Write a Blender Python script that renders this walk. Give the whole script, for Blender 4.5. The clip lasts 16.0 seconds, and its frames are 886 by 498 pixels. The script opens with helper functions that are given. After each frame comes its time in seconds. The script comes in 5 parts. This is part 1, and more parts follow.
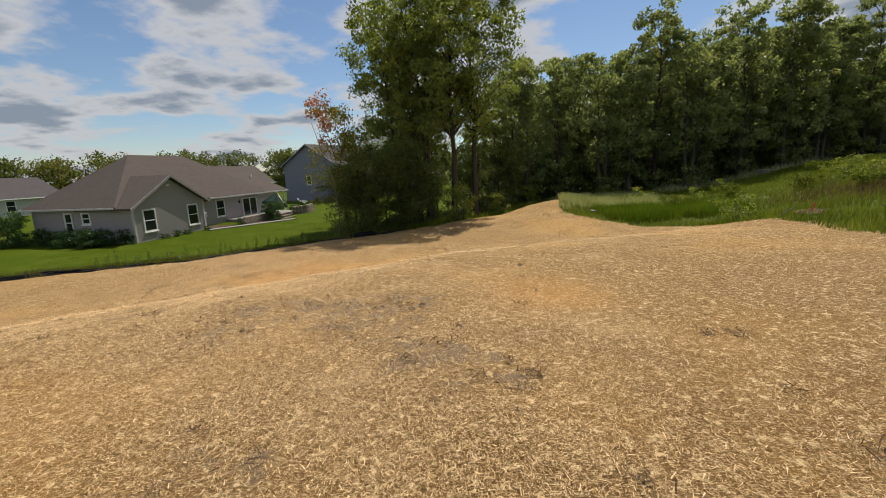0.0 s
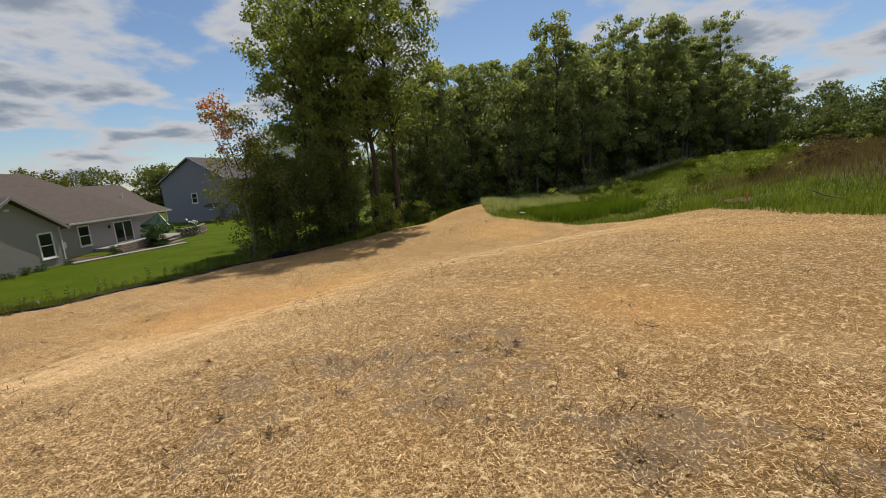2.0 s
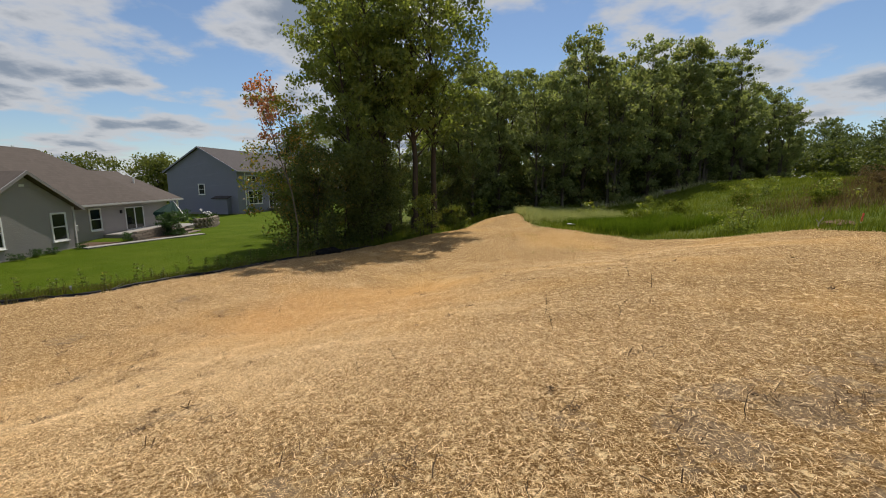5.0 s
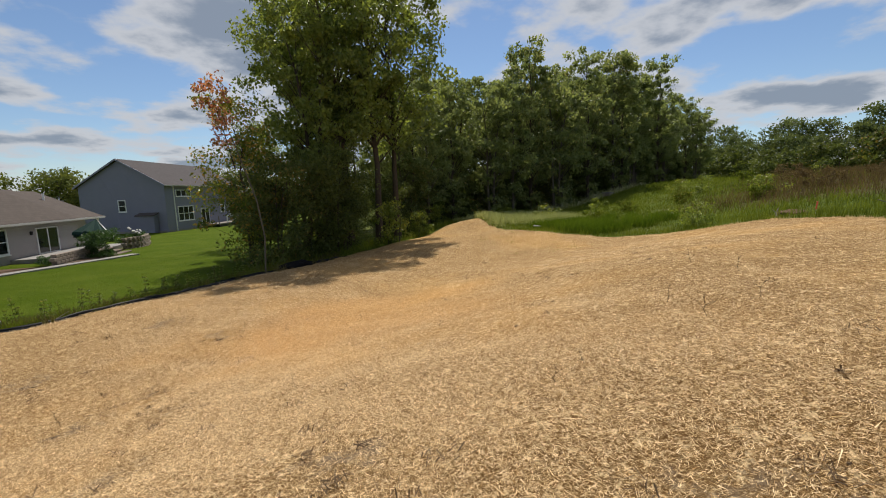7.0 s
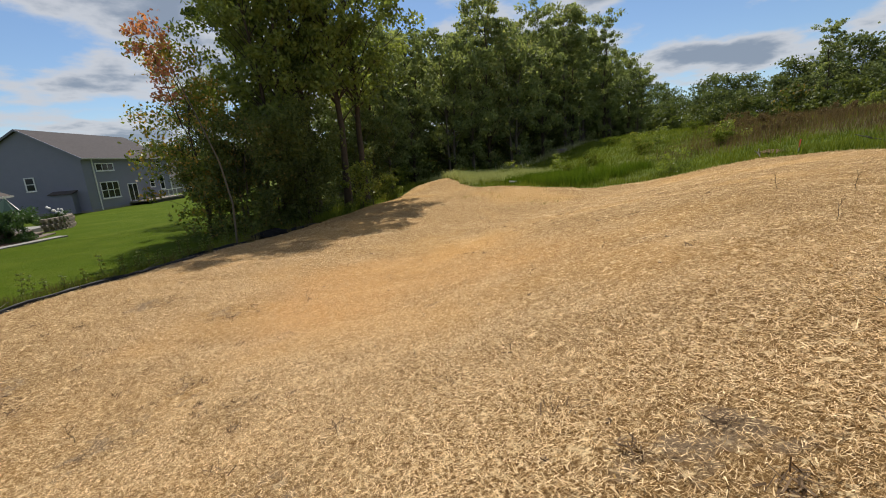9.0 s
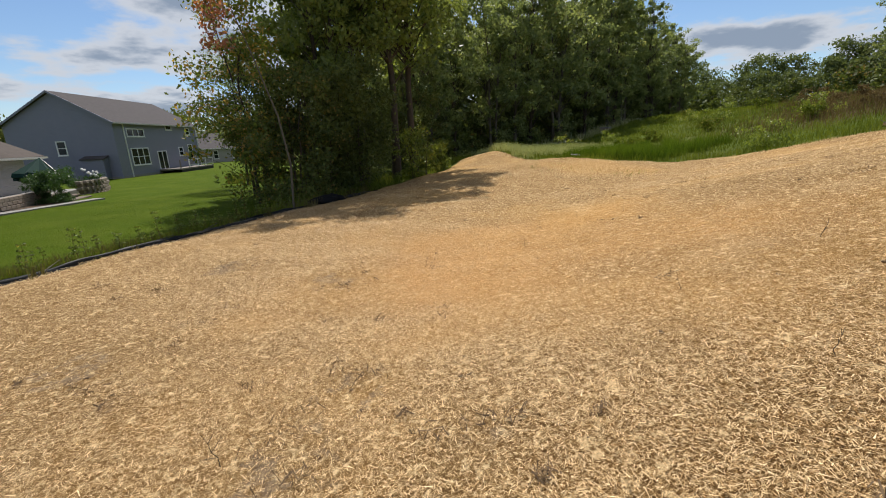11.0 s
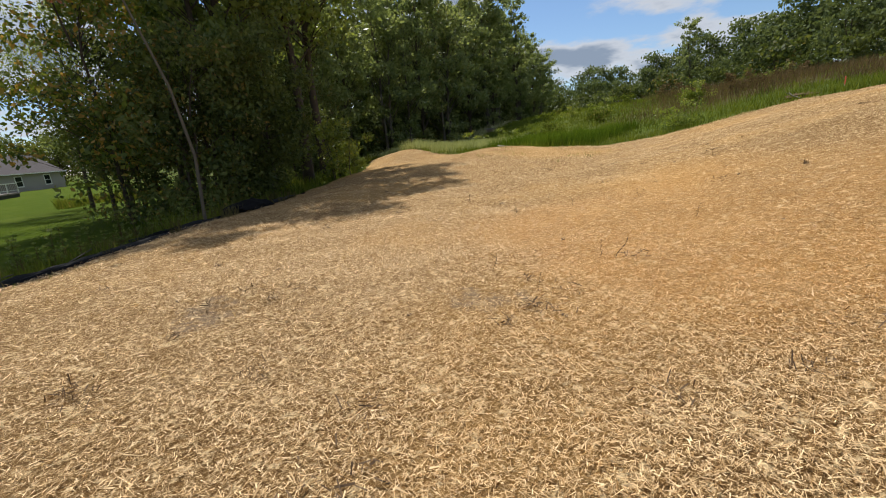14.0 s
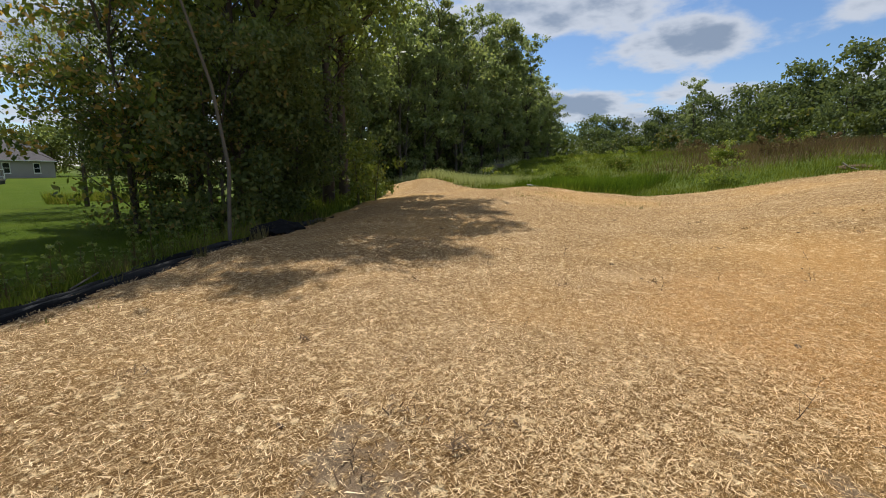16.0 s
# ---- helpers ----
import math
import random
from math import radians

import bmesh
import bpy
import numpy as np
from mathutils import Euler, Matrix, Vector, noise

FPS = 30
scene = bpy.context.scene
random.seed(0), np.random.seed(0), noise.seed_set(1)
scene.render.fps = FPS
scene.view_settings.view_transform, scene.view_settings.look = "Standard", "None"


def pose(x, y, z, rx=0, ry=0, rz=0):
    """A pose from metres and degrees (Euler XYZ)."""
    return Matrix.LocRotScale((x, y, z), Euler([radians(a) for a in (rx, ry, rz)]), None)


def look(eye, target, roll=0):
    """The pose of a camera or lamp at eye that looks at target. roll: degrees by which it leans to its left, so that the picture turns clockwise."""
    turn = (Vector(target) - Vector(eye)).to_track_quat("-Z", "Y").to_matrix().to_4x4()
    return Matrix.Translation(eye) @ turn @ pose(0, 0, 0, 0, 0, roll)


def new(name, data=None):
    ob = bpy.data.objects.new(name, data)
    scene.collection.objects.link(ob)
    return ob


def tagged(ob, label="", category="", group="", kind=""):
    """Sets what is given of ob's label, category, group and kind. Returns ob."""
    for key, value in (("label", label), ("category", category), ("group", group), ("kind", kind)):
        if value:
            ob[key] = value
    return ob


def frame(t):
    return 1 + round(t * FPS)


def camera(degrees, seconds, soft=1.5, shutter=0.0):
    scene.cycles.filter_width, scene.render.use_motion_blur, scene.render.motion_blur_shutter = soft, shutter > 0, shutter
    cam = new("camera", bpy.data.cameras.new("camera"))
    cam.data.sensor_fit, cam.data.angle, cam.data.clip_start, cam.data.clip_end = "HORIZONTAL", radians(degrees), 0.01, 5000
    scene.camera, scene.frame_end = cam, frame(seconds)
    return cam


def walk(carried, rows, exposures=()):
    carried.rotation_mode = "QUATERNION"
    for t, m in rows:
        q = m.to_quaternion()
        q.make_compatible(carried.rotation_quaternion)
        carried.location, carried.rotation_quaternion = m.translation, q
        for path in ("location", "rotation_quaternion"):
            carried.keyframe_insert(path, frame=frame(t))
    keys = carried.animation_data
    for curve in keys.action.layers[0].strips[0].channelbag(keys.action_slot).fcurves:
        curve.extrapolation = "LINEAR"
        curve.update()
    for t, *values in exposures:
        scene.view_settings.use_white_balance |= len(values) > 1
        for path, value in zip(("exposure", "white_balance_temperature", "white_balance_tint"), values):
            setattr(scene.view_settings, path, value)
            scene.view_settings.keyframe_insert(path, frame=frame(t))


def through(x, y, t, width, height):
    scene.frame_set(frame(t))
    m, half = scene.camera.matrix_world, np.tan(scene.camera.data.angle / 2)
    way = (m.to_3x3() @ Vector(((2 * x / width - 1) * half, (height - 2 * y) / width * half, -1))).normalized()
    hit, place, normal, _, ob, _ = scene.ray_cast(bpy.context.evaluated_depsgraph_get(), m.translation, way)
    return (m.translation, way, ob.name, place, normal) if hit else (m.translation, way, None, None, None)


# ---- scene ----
CLOUD_SCALE, CLOUD_AT = 1.25, (1.2, 0.7, 0.0)
cam = camera(92.1, 16.0, soft=1.0)
PATH = [
    (0, (-0.556, 0.466, 1.898), (-0.728, 2.816, 1.447), -2.2),
    (0.5, (-1.012, 0.968, 1.849), (-0.800, 3.318, 1.406), -3.8),
    (1, (-1.578, 1.468, 1.835), (-1.326, 3.822, 1.446), -5.0),
    (1.5, (-2.060, 1.904, 1.765), (-1.698, 4.238, 1.343), -4.6),
    (2, (-2.609, 2.362, 1.726), (-2.220, 4.692, 1.302), -4.2),
    (2.5, (-3.140, 2.732, 1.676), (-2.696, 5.050, 1.235), -3.3),
    (3, (-3.698, 3.066, 1.618), (-3.263, 5.384, 1.181), -2.1),
    (3.5, (-4.278, 3.383, 1.549), (-3.857, 5.714, 1.170), -1.5),
    (3.7, (-4.504, 3.510, 1.537), (-4.090, 5.844, 1.159), -0.8),
    (5.8, (-6.613, 4.897, 1.270), (-6.022, 7.195, 0.905), -0.1),
    (6, (-6.804, 4.990, 1.260), (-6.149, 7.268, 0.889), -0.1),
    (6.5, (-7.289, 5.285, 1.183), (-6.559, 7.547, 0.853), -0.7),
    (7, (-7.745, 5.596, 1.081), (-6.928, 7.830, 0.763), -2.0),
    (7.5, (-8.183, 5.969, 0.965), (-7.321, 8.184, 0.632), -2.3),
    (8, (-8.594, 6.344, 0.854), (-7.608, 8.506, 0.511), -3.3),
    (8.2, (-8.725, 6.532, 0.817), (-7.667, 8.651, 0.434), -5.7),
    (10.3, (-9.988, 8.987, 0.263), (-8.914, 11.026, -0.408), -0.3),
    (10.5, (-10.126, 9.244, 0.198), (-9.071, 11.294, -0.466), 0.3),
    (11, (-10.488, 9.870, 0.026), (-9.497, 11.970, -0.580), -2.8),
    (11.5, (-10.802, 10.642, -0.234), (-9.811, 12.743, -0.838), -1.1),
    (12, (-11.107, 11.418, -0.391), (-10.098, 13.538, -0.887), -1.3),
    (12.5, (-11.378, 12.162, -0.602), (-10.510, 14.351, -1.062), -3.4),
    (13, (-11.610, 12.853, -0.743), (-10.774, 15.062, -1.170), -4.6),
    (13.3, (-11.629, 13.247, -0.751), (-10.560, 15.347, -1.204), -4.9),
    (13.5, (-11.622, 13.538, -0.764), (-10.322, 15.500, -1.231), -6.2),
    (13.8, (-11.664, 13.860, -0.786), (-10.122, 15.626, -1.302), -8.4),
    (14, (-11.646, 14.102, -0.790), (-10.070, 15.816, -1.374), -5.2),
    (14.5, (-11.705, 14.674, -0.782), (-10.427, 16.598, -1.430), -2.7),
    (15, (-11.785, 15.186, -0.726), (-10.602, 17.183, -1.337), -5.0),
    (15.5, (-11.722, 15.727, -0.707), (-10.298, 17.599, -1.188), -3.5),
    (16, (-11.788, 16.350, -0.625), (-10.132, 18.032, -1.057), 0.8),
]
walk(cam, [(t, look(e, g, r)) for t, e, g, r in PATH], exposures=((0, 0.22, 6600, 10), (8, 0.30, 6400, 10), (11, 0.42, 6250, 10), (14, 0.41, 6200, 10), (16, 0.43, 6000, 10)))

# ---- sky, sun ----
SUN_HEAD, SUN_ELEV = 24.0, 58.0
world = bpy.data.worlds.new("sky")
scene.world = world
world.use_nodes = True
wn = world.node_tree.nodes
wl = world.node_tree.links
wn.clear()


def wnode(kind, **props):
    n = wn.new(kind)
    for k, v in props.items():
        if k == "op":
            n.operation = v
        elif k == "scale":
            n.inputs["Scale"].default_value = v
        elif k == "detail":
            n.inputs["Detail"].default_value = v
        elif k == "rough":
            n.inputs["Roughness"].default_value = v
    return n


def wmath(op, a, b=None):
    n = wnode("ShaderNodeMath", op=op)
    for k, v in ((0, a), (1, b)):
        if v is None:
            continue
        if isinstance(v, (int, float)):
            n.inputs[k].default_value = v
        else:
            wl.new(v, n.inputs[k])
    return n.outputs[0]


sky = wn.new("ShaderNodeTexSky")
sky.sky_type = "NISHITA"
sky.sun_disc = False
sky.sun_elevation = radians(SUN_ELEV)
sky.sun_rotation = radians(SUN_HEAD)
sky.air_density, sky.dust_density, sky.ozone_density = 1.0, 0.25, 4.0
tc = wn.new("ShaderNodeTexCoord")
sep = wn.new("ShaderNodeSeparateXYZ")
wl.new(tc.outputs["Generated"], sep.inputs[0])
# a flat layer of cumulus: the direction laid onto a plane overhead
den = wmath("ADD", wmath("MAXIMUM", sep.outputs[2], 0.0), 0.19)
comb = wn.new("ShaderNodeCombineXYZ")
wl.new(wmath("DIVIDE", sep.outputs[0], den), comb.inputs[0])
wl.new(wmath("DIVIDE", sep.outputs[1], den), comb.inputs[1])
big = wnode("ShaderNodeTexNoise", scale=CLOUD_SCALE, detail=9.0, rough=0.54)
off = wn.new("ShaderNodeMapping")
off.inputs["Location"].default_value = CLOUD_AT
wl.new(comb.outputs[0], off.inputs[0])
wl.new(off.outputs[0], big.inputs["Vector"])
cover = wn.new("ShaderNodeMapRange")
cover.interpolation_type = "SMOOTHSTEP"
cover.inputs["From Min"].default_value = 0.435
cover.inputs["From Max"].default_value = 0.525
wl.new(big.outputs["Fac"], cover.inputs["Value"])
# thick middles are grey from below, thin rims are white
thick = wn.new("ShaderNodeMapRange")
thick.interpolation_type = "SMOOTHSTEP"
thick.inputs["From Min"].default_value = 0.515
thick.inputs["From Max"].default_value = 0.605
wl.new(big.outputs["Fac"], thick.inputs["Value"])
tint = wn.new("ShaderNodeMix")
tint.data_type = "RGBA"
tint.inputs["A"].default_value = (5.6, 5.75, 6.05, 1)
tint.inputs["B"].default_value = (2.5, 2.95, 3.65, 1)
wl.new(thick.outputs[0], tint.inputs["Factor"])
mixs = wn.new("ShaderNodeMix")
mixs.data_type = "RGBA"
wl.new(wmath("MULTIPLY", cover.outputs[0], 0.93), mixs.inputs["Factor"])
wl.new(sky.outputs[0], mixs.inputs["A"])
wl.new(tint.outputs["Result"], mixs.inputs["B"])
bg = wn.new("ShaderNodeBackground")
bg.inputs["Strength"].default_value = 0.082
wl.new(mixs.outputs["Result"], bg.inputs["Color"])
wout = wn.new("ShaderNodeOutputWorld")
wl.new(bg.outputs[0], wout.inputs[0])

sun = new("sun", bpy.data.lights.new("sun", "SUN"))
sun.data.energy = 4.1
sun.data.angle = radians(0.53)
sun.data.color = (1.0, 0.94, 0.84)
sx, sy = math.sin(radians(SUN_HEAD)), math.cos(radians(SUN_HEAD))
ce, se = math.cos(radians(SUN_ELEV)), math.sin(radians(SUN_ELEV))
sun.matrix_world = look((sx * ce * 100, sy * ce * 100, se * 100), (0, 0, 0))


# ---- materials ----
class Nodes:
    """A small builder of node materials."""

    def __init__(self, name, rough=0.8, spec=0.3, metal=0.0):
        self.mat = bpy.data.materials.new(name)
        self.mat.use_nodes = True
        self.t = self.mat.node_tree
        self.b = self.t.nodes["Principled BSDF"]
        self.b.inputs["Roughness"].default_value = rough
        self.b.inputs["Specular IOR Level"].default_value = spec
        self.b.inputs["Metallic"].default_value = metal

    def put(self, v, socket):
        if isinstance(v, (int, float)):
            socket.default_value = v
        elif isinstance(v, tuple):
            socket.default_value = v if len(v) == len(socket.default_value) else (*v, 1)
        else:
            self.t.links.new(v, socket)

    def math(self, op, a, b=0.0, c=None):
        n = self.t.nodes.new("ShaderNodeMath")
        n.operation = op
        self.put(a, n.inputs[0])
        self.put(b, n.inputs[1])
        if c is not None:
            self.put(c, n.inputs[2])
        return n.outputs[0]

    def coords(self, kind="Object", scale=(1, 1, 1), turn=(0, 0, 0)):
        n = self.t.nodes.new("ShaderNodeTexCoord")
        m = self.t.nodes.new("ShaderNodeMapping")
        m.inputs["Scale"].default_value = scale
        m.inputs["Rotation"].default_value = turn
        self.t.links.new(n.outputs[kind], m.inputs[0])
        return m.outputs[0]

    def noise(self, scale, detail=4.0, rough=0.55, vec=None, dist=0.0):
        n = self.t.nodes.new("ShaderNodeTexNoise")
        n.inputs["Scale"].default_value = scale
        n.inputs["Detail"].default_value = detail
        n.inputs["Roughness"].default_value = rough
        n.inputs["Distortion"].default_value = dist
        self.t.links.new(vec if vec is not None else self.coords(), n.inputs["Vector"])
        return n.outputs["Fac"]

    def band(self, v, lo, hi, a=0.0, b=1.0):
        n = self.t.nodes.new("ShaderNodeMapRange")
        n.interpolation_type = "SMOOTHSTEP"
        for k, x in (("Value", v), ("From Min", lo), ("From Max", hi), ("To Min", a), ("To Max", b)):
            self.put(x, n.inputs[k])
        return n.outputs[0]

    def mix(self, f, a, b):
        n = self.t.nodes.new("ShaderNodeMix")
        n.data_type = "RGBA"
        self.put(f, n.inputs["Factor"])
        self.put(a, n.inputs["A"])
        self.put(b, n.inputs["B"])
        return n.outputs["Result"]

    def attr(self, name):
        n = self.t.nodes.new("ShaderNodeAttribute")
        n.attribute_name = name
        return n.outputs["Fac"]

    def island(self):
        return self.t.nodes.new("ShaderNodeNewGeometry").outputs["Random Per Island"]

    def each(self):
        return self.t.nodes.new("ShaderNodeObjectInfo").outputs["Random"]

    def bump(self, v, strength=0.4, dist=0.02):
        n = self.t.nodes.new("ShaderNodeBump")
        n.inputs["Strength"].default_value = strength
        n.inputs["Distance"].default_value = dist
        self.t.links.new(v, n.inputs["Height"])
        self.t.links.new(n.outputs[0], self.b.inputs["Normal"])

    def colour(self, v):
        self.put(v, self.b.inputs["Base Color"])
        return self.mat

    def leafy(self, v, through=0.35):
        """Thin leaves: part of the light goes through."""
        tr = self.t.nodes.new("ShaderNodeBsdfTranslucent")
        mx = self.t.nodes.new("ShaderNodeMixShader")
        mx.inputs[0].default_value = through
        out = self.t.nodes["Material Output"]
        self.put(v, self.b.inputs["Base Color"])
        gl = self.t.nodes.new("ShaderNodeMix")
        gl.data_type, gl.blend_type, gl.clamp_result = "RGBA", "MULTIPLY", False
        gl.inputs["Factor"].default_value = 1.0
        self.put(v, gl.inputs["A"])
        gl.inputs["B"].default_value = (1.5, 1.42, 0.85, 1)
        self.put(gl.outputs["Result"], tr.inputs["Color"])
        self.t.links.new(self.b.outputs[0], mx.inputs[1])
        self.t.links.new(tr.outputs[0], mx.inputs[2])
        self.t.links.new(mx.outputs[0], out.inputs[0])
        return self.mat


def leaf_mat(name, dark, mid, warm, share=0.12, through=0.4, rough=0.45, spec=0.4, fleck=1.35):
    n = Nodes(name, rough, spec)
    r = n.island()
    big = n.noise(0.45, 3.0)
    c = n.mix(n.band(big, 0.35, 0.65), dark, mid)
    c = n.mix(n.math("MULTIPLY", n.math("POWER", r, 2.0), 0.85), c, tuple(min(1.0, k * fleck) for k in mid))
    c = n.mix(n.band(n.math("ADD", n.math("MULTIPLY", r, 0.6), n.math("MULTIPLY", n.each(), 0.4)), 0.93 - share, 1.02 - share * 0.5), c, warm)
    return n.leafy(c, through)


def plain_mat(name, colour, rough=0.7, var=0.2, scale=6.0, bump=0.0, spec=0.3, metal=0.0):
    n = Nodes(name, rough, spec, metal)
    v = n.noise(scale, 5.0)
    d = tuple(c * (1 - var) for c in colour)
    l = tuple(min(1, c * (1 + var)) for c in colour)
    m = n.colour(n.mix(v, d, l))
    if bump:
        n.bump(n.noise(scale * 4, 4.0), bump, 0.01)
    return m


def ground_mat():
    n = Nodes("ground_cover", 0.95, 0.06)
    # straw over pale clay
    s1 = n.noise(26.0, 6.0, 0.7, n.coords(scale=(1, 4.5, 1), turn=(0, 0, 0.5)), 0.6)
    s2 = n.noise(26.0, 6.0, 0.7, n.coords(scale=(4.5, 1, 1), turn=(0, 0, 0.2)), 0.6)
    s3 = n.noise(30.0, 6.0, 0.7, n.coords(scale=(1, 4.0, 1), turn=(0, 0, -0.9)), 0.6)
    strand = n.math("MAXIMUM", n.math("MAXIMUM", s1, s2), s3)
    straw = n.mix(n.band(strand, 0.52, 0.72), (0.18, 0.098, 0.034), (0.97, 0.68, 0.345))
    tone = n.noise(0.22, 5.0, 0.6)
    straw = n.mix(n.band(tone, 0.45, 0.65, 0.0, 0.34), straw, (0.56, 0.32, 0.10))
    pale = n.noise(0.55, 5.0, 0.6, n.coords(turn=(0, 0, 1.1)))
    straw = n.mix(n.band(pale, 0.55, 0.75, 0.0, 0.22), straw, (0.82, 0.61, 0.35))
    fleck = n.noise(8.0, 9.0, 0.75, n.coords(turn=(0, 0, 0.7)))
    straw = n.mix(n.band(fleck, 0.56, 0.64, 0.0, 0.62), straw, (0.17, 0.095, 0.036))
    glint = n.noise(11.0, 9.0, 0.78, n.coords(turn=(0, 0, 2.7)))
    straw = n.mix(n.band(glint, 0.54, 0.62, 0.0, 0.75), straw, (1.0, 0.76, 0.42))
    straw = n.mix(n.math("MULTIPLY", n.attr("damp"), n.band(fleck, 0.35, 0.62, 0.2, 0.5)), straw, (0.58, 0.31, 0.10))
    bare = n.noise(2.2, 8.0, 0.72, n.coords(turn=(0, 0, 2.0)))
    spot = n.math("ADD", n.math("MULTIPLY", n.attr("bare"), 0.22), bare)
    straw = n.mix(n.band(spot, 0.66, 0.78, 0.0, 0.75), straw, (0.24, 0.175, 0.115))
    # mown lawn
    g1 = n.noise(40.0, 6.0, 0.75)
    g2 = n.noise(0.5, 5.0, 0.6)
    lawn = n.mix(g1, (0.024, 0.045, 0.001), (0.092, 0.134, 0.004))
    lawn = n.mix(n.band(g2, 0.4, 0.7, 0.0, 0.6), lawn, (0.092, 0.118, 0.010))
    # rough meadow
    m1 = n.noise(9.0, 7.0, 0.7)
    m2 = n.noise(0.16, 4.0)
    mead = n.mix(n.band(m1, 0.35, 0.65), (0.035, 0.055, 0.008), (0.12, 0.155, 0.022))
    mead = n.mix(n.band(m2, 0.45, 0.62, 0.0, 0.3), mead, (0.14, 0.12, 0.055))
    wob = n.math("MULTIPLY", n.math("SUBTRACT", n.noise(1.6, 6.0, 0.7), 0.5), 2.2)
    f_lawn = n.band(n.math("ADD", n.attr("lawn"), n.math("MULTIPLY", wob, 0.35)), -0.15, 0.15)
    f_mead = n.band(n.math("ADD", n.attr("meadow"), wob), -0.35, 0.35)
    mead = n.mix(n.math("MULTIPLY", n.attr("brown"), n.band(m1, 0.3, 0.6, 0.5, 0.95)), mead, (0.085, 0.058, 0.030))
    c = n.mix(f_lawn, straw, lawn)
    c = n.mix(f_mead, c, mead)
    n.bump(n.math("ADD", n.math("ADD", strand, n.math("MULTIPLY", fleck, -1.0)), n.math("MULTIPLY", m1, 0.6)), 0.85, 0.035)
    return n.colour(c)


def siding_mat(name, colour, pitch=0.115):
    n = Nodes(name, 0.55, 0.3)
    w = n.t.nodes.new("ShaderNodeTexWave")
    w.wave_type, w.bands_direction, w.wave_profile = "BANDS", "Z", "SAW"
    w.inputs["Scale"].default_value = 0.314 / pitch
    w.inputs["Distortion"].default_value = 0.0
    n.t.links.new(n.coords("Object"), w.inputs["Vector"])
    v = n.noise(1.3, 4.0)
    c = n.mix(v, tuple(c * 0.88 for c in colour), colour)
    n.bump(w.outputs["Fac"], 0.9, 0.014)
    return n.colour(c)


def shingle_mat(name, colour):
    n = Nodes(name, 0.9, 0.15)
    br = n.t.nodes.new("ShaderNodeTexBrick")
    br.inputs["Scale"].default_value = 1.0
    br.inputs["Brick Width"].default_value = 0.33
    br.inputs["Row Height"].default_value = 0.14
    br.inputs["Mortar Size"].default_value = 0.006
    br.inputs["Color1"].default_value = (*[c * 0.9 for c in colour], 1)
    br.inputs["Color2"].default_value = (*[c * 1.08 for c in colour], 1)
    br.inputs["Mortar"].default_value = (*[c * 0.75 for c in colour], 1)
    n.t.links.new(n.coords("Object"), br.inputs["Vector"])
    v = n.noise(0.7, 5.0)
    return n.colour(n.mix(n.band(v, 0.3, 0.7, 0.0, 0.5), br.outputs["Color"], colour))


def straw_mat():
    n = Nodes("straw_strand", 0.55, 0.4)
    r = n.island()
    c = n.mix(n.math("POWER", r, 1.05), (0.36, 0.205, 0.066), (1.0, 0.755, 0.43))
    tone = n.noise(0.22, 5.0, 0.6)
    c = n.mix(n.band(tone, 0.45, 0.65, 0.0, 0.34), c, (0.62, 0.36, 0.12))
    c = n.mix(n.math("MULTIPLY", n.attr("damp"), 0.38), c, (0.62, 0.33, 0.10))
    return n.leafy(c, 0.15)


def glass_mat():
    n = Nodes("window_glass", 0.06, 0.3)
    n.colour((0.015, 0.02, 0.022))
    return n.mat


M_GROUND = ground_mat()
M_STRAW = straw_mat()
M_BARK = plain_mat("bark", (0.075, 0.06, 0.045), 0.9, 0.45, 9.0, 0.6, 0.1)
M_PALEBARK = plain_mat("pale_bark", (0.12, 0.105, 0.08), 0.85, 0.3, 9.0, 0.4, 0.1)
M_LEAF = leaf_mat("leaf_green", (0.076, 0.112, 0.028), (0.19, 0.228, 0.055), (0.30, 0.26, 0.07), 0.05, 0.50)
# darker copy of M_LEAF; shade below the tall crowns is in the colour
M_LEAF_UNDER_SHADE = leaf_mat("leaf_understorey_shade", (0.043, 0.065, 0.018), (0.12, 0.145, 0.036), (0.24, 0.17, 0.05), 0.10, 0.35, 0.6, 0.25, 1.15)
M_LEAF_WOOD = leaf_mat("leaf_woods", (0.105, 0.140, 0.056), (0.225, 0.265, 0.108), (0.28, 0.27, 0.11), 0.12, 0.50, 0.5, 0.35, 1.25)
M_LEAF_RED = leaf_mat("leaf_turning", (0.08, 0.12, 0.02), (0.19, 0.22, 0.035), (0.38, 0.24, 0.06), 0.16, 0.5)
M_LEAF_RUST = leaf_mat("leaf_rust", (0.32, 0.13, 0.08), (0.50, 0.20, 0.13), (0.32, 0.25, 0.08), 0.25, 0.45)
M_LEAF_YEL = leaf_mat("leaf_yellow_green", (0.08, 0.12, 0.02), (0.22, 0.26, 0.045), (0.36, 0.30, 0.05), 0.2, 0.45)
M_LEAF_HEDGE = leaf_mat("leaf_hedge", (0.06, 0.088, 0.036), (0.135, 0.165, 0.062), (0.22, 0.20, 0.08), 0.12, 0.3, 0.8, 0.15)
M_LEAF_FAR = leaf_mat("leaf_far", (0.075, 0.10, 0.028), (0.155, 0.175, 0.042), (0.27, 0.22, 0.055), 0.16, 0.3, 0.8, 0.15, 1.15)
M_LEAF_BUSH = leaf_mat("leaf_bush", (0.022, 0.05, 0.014), (0.05, 0.10, 0.026), (0.07, 0.12, 0.03), 0.05)
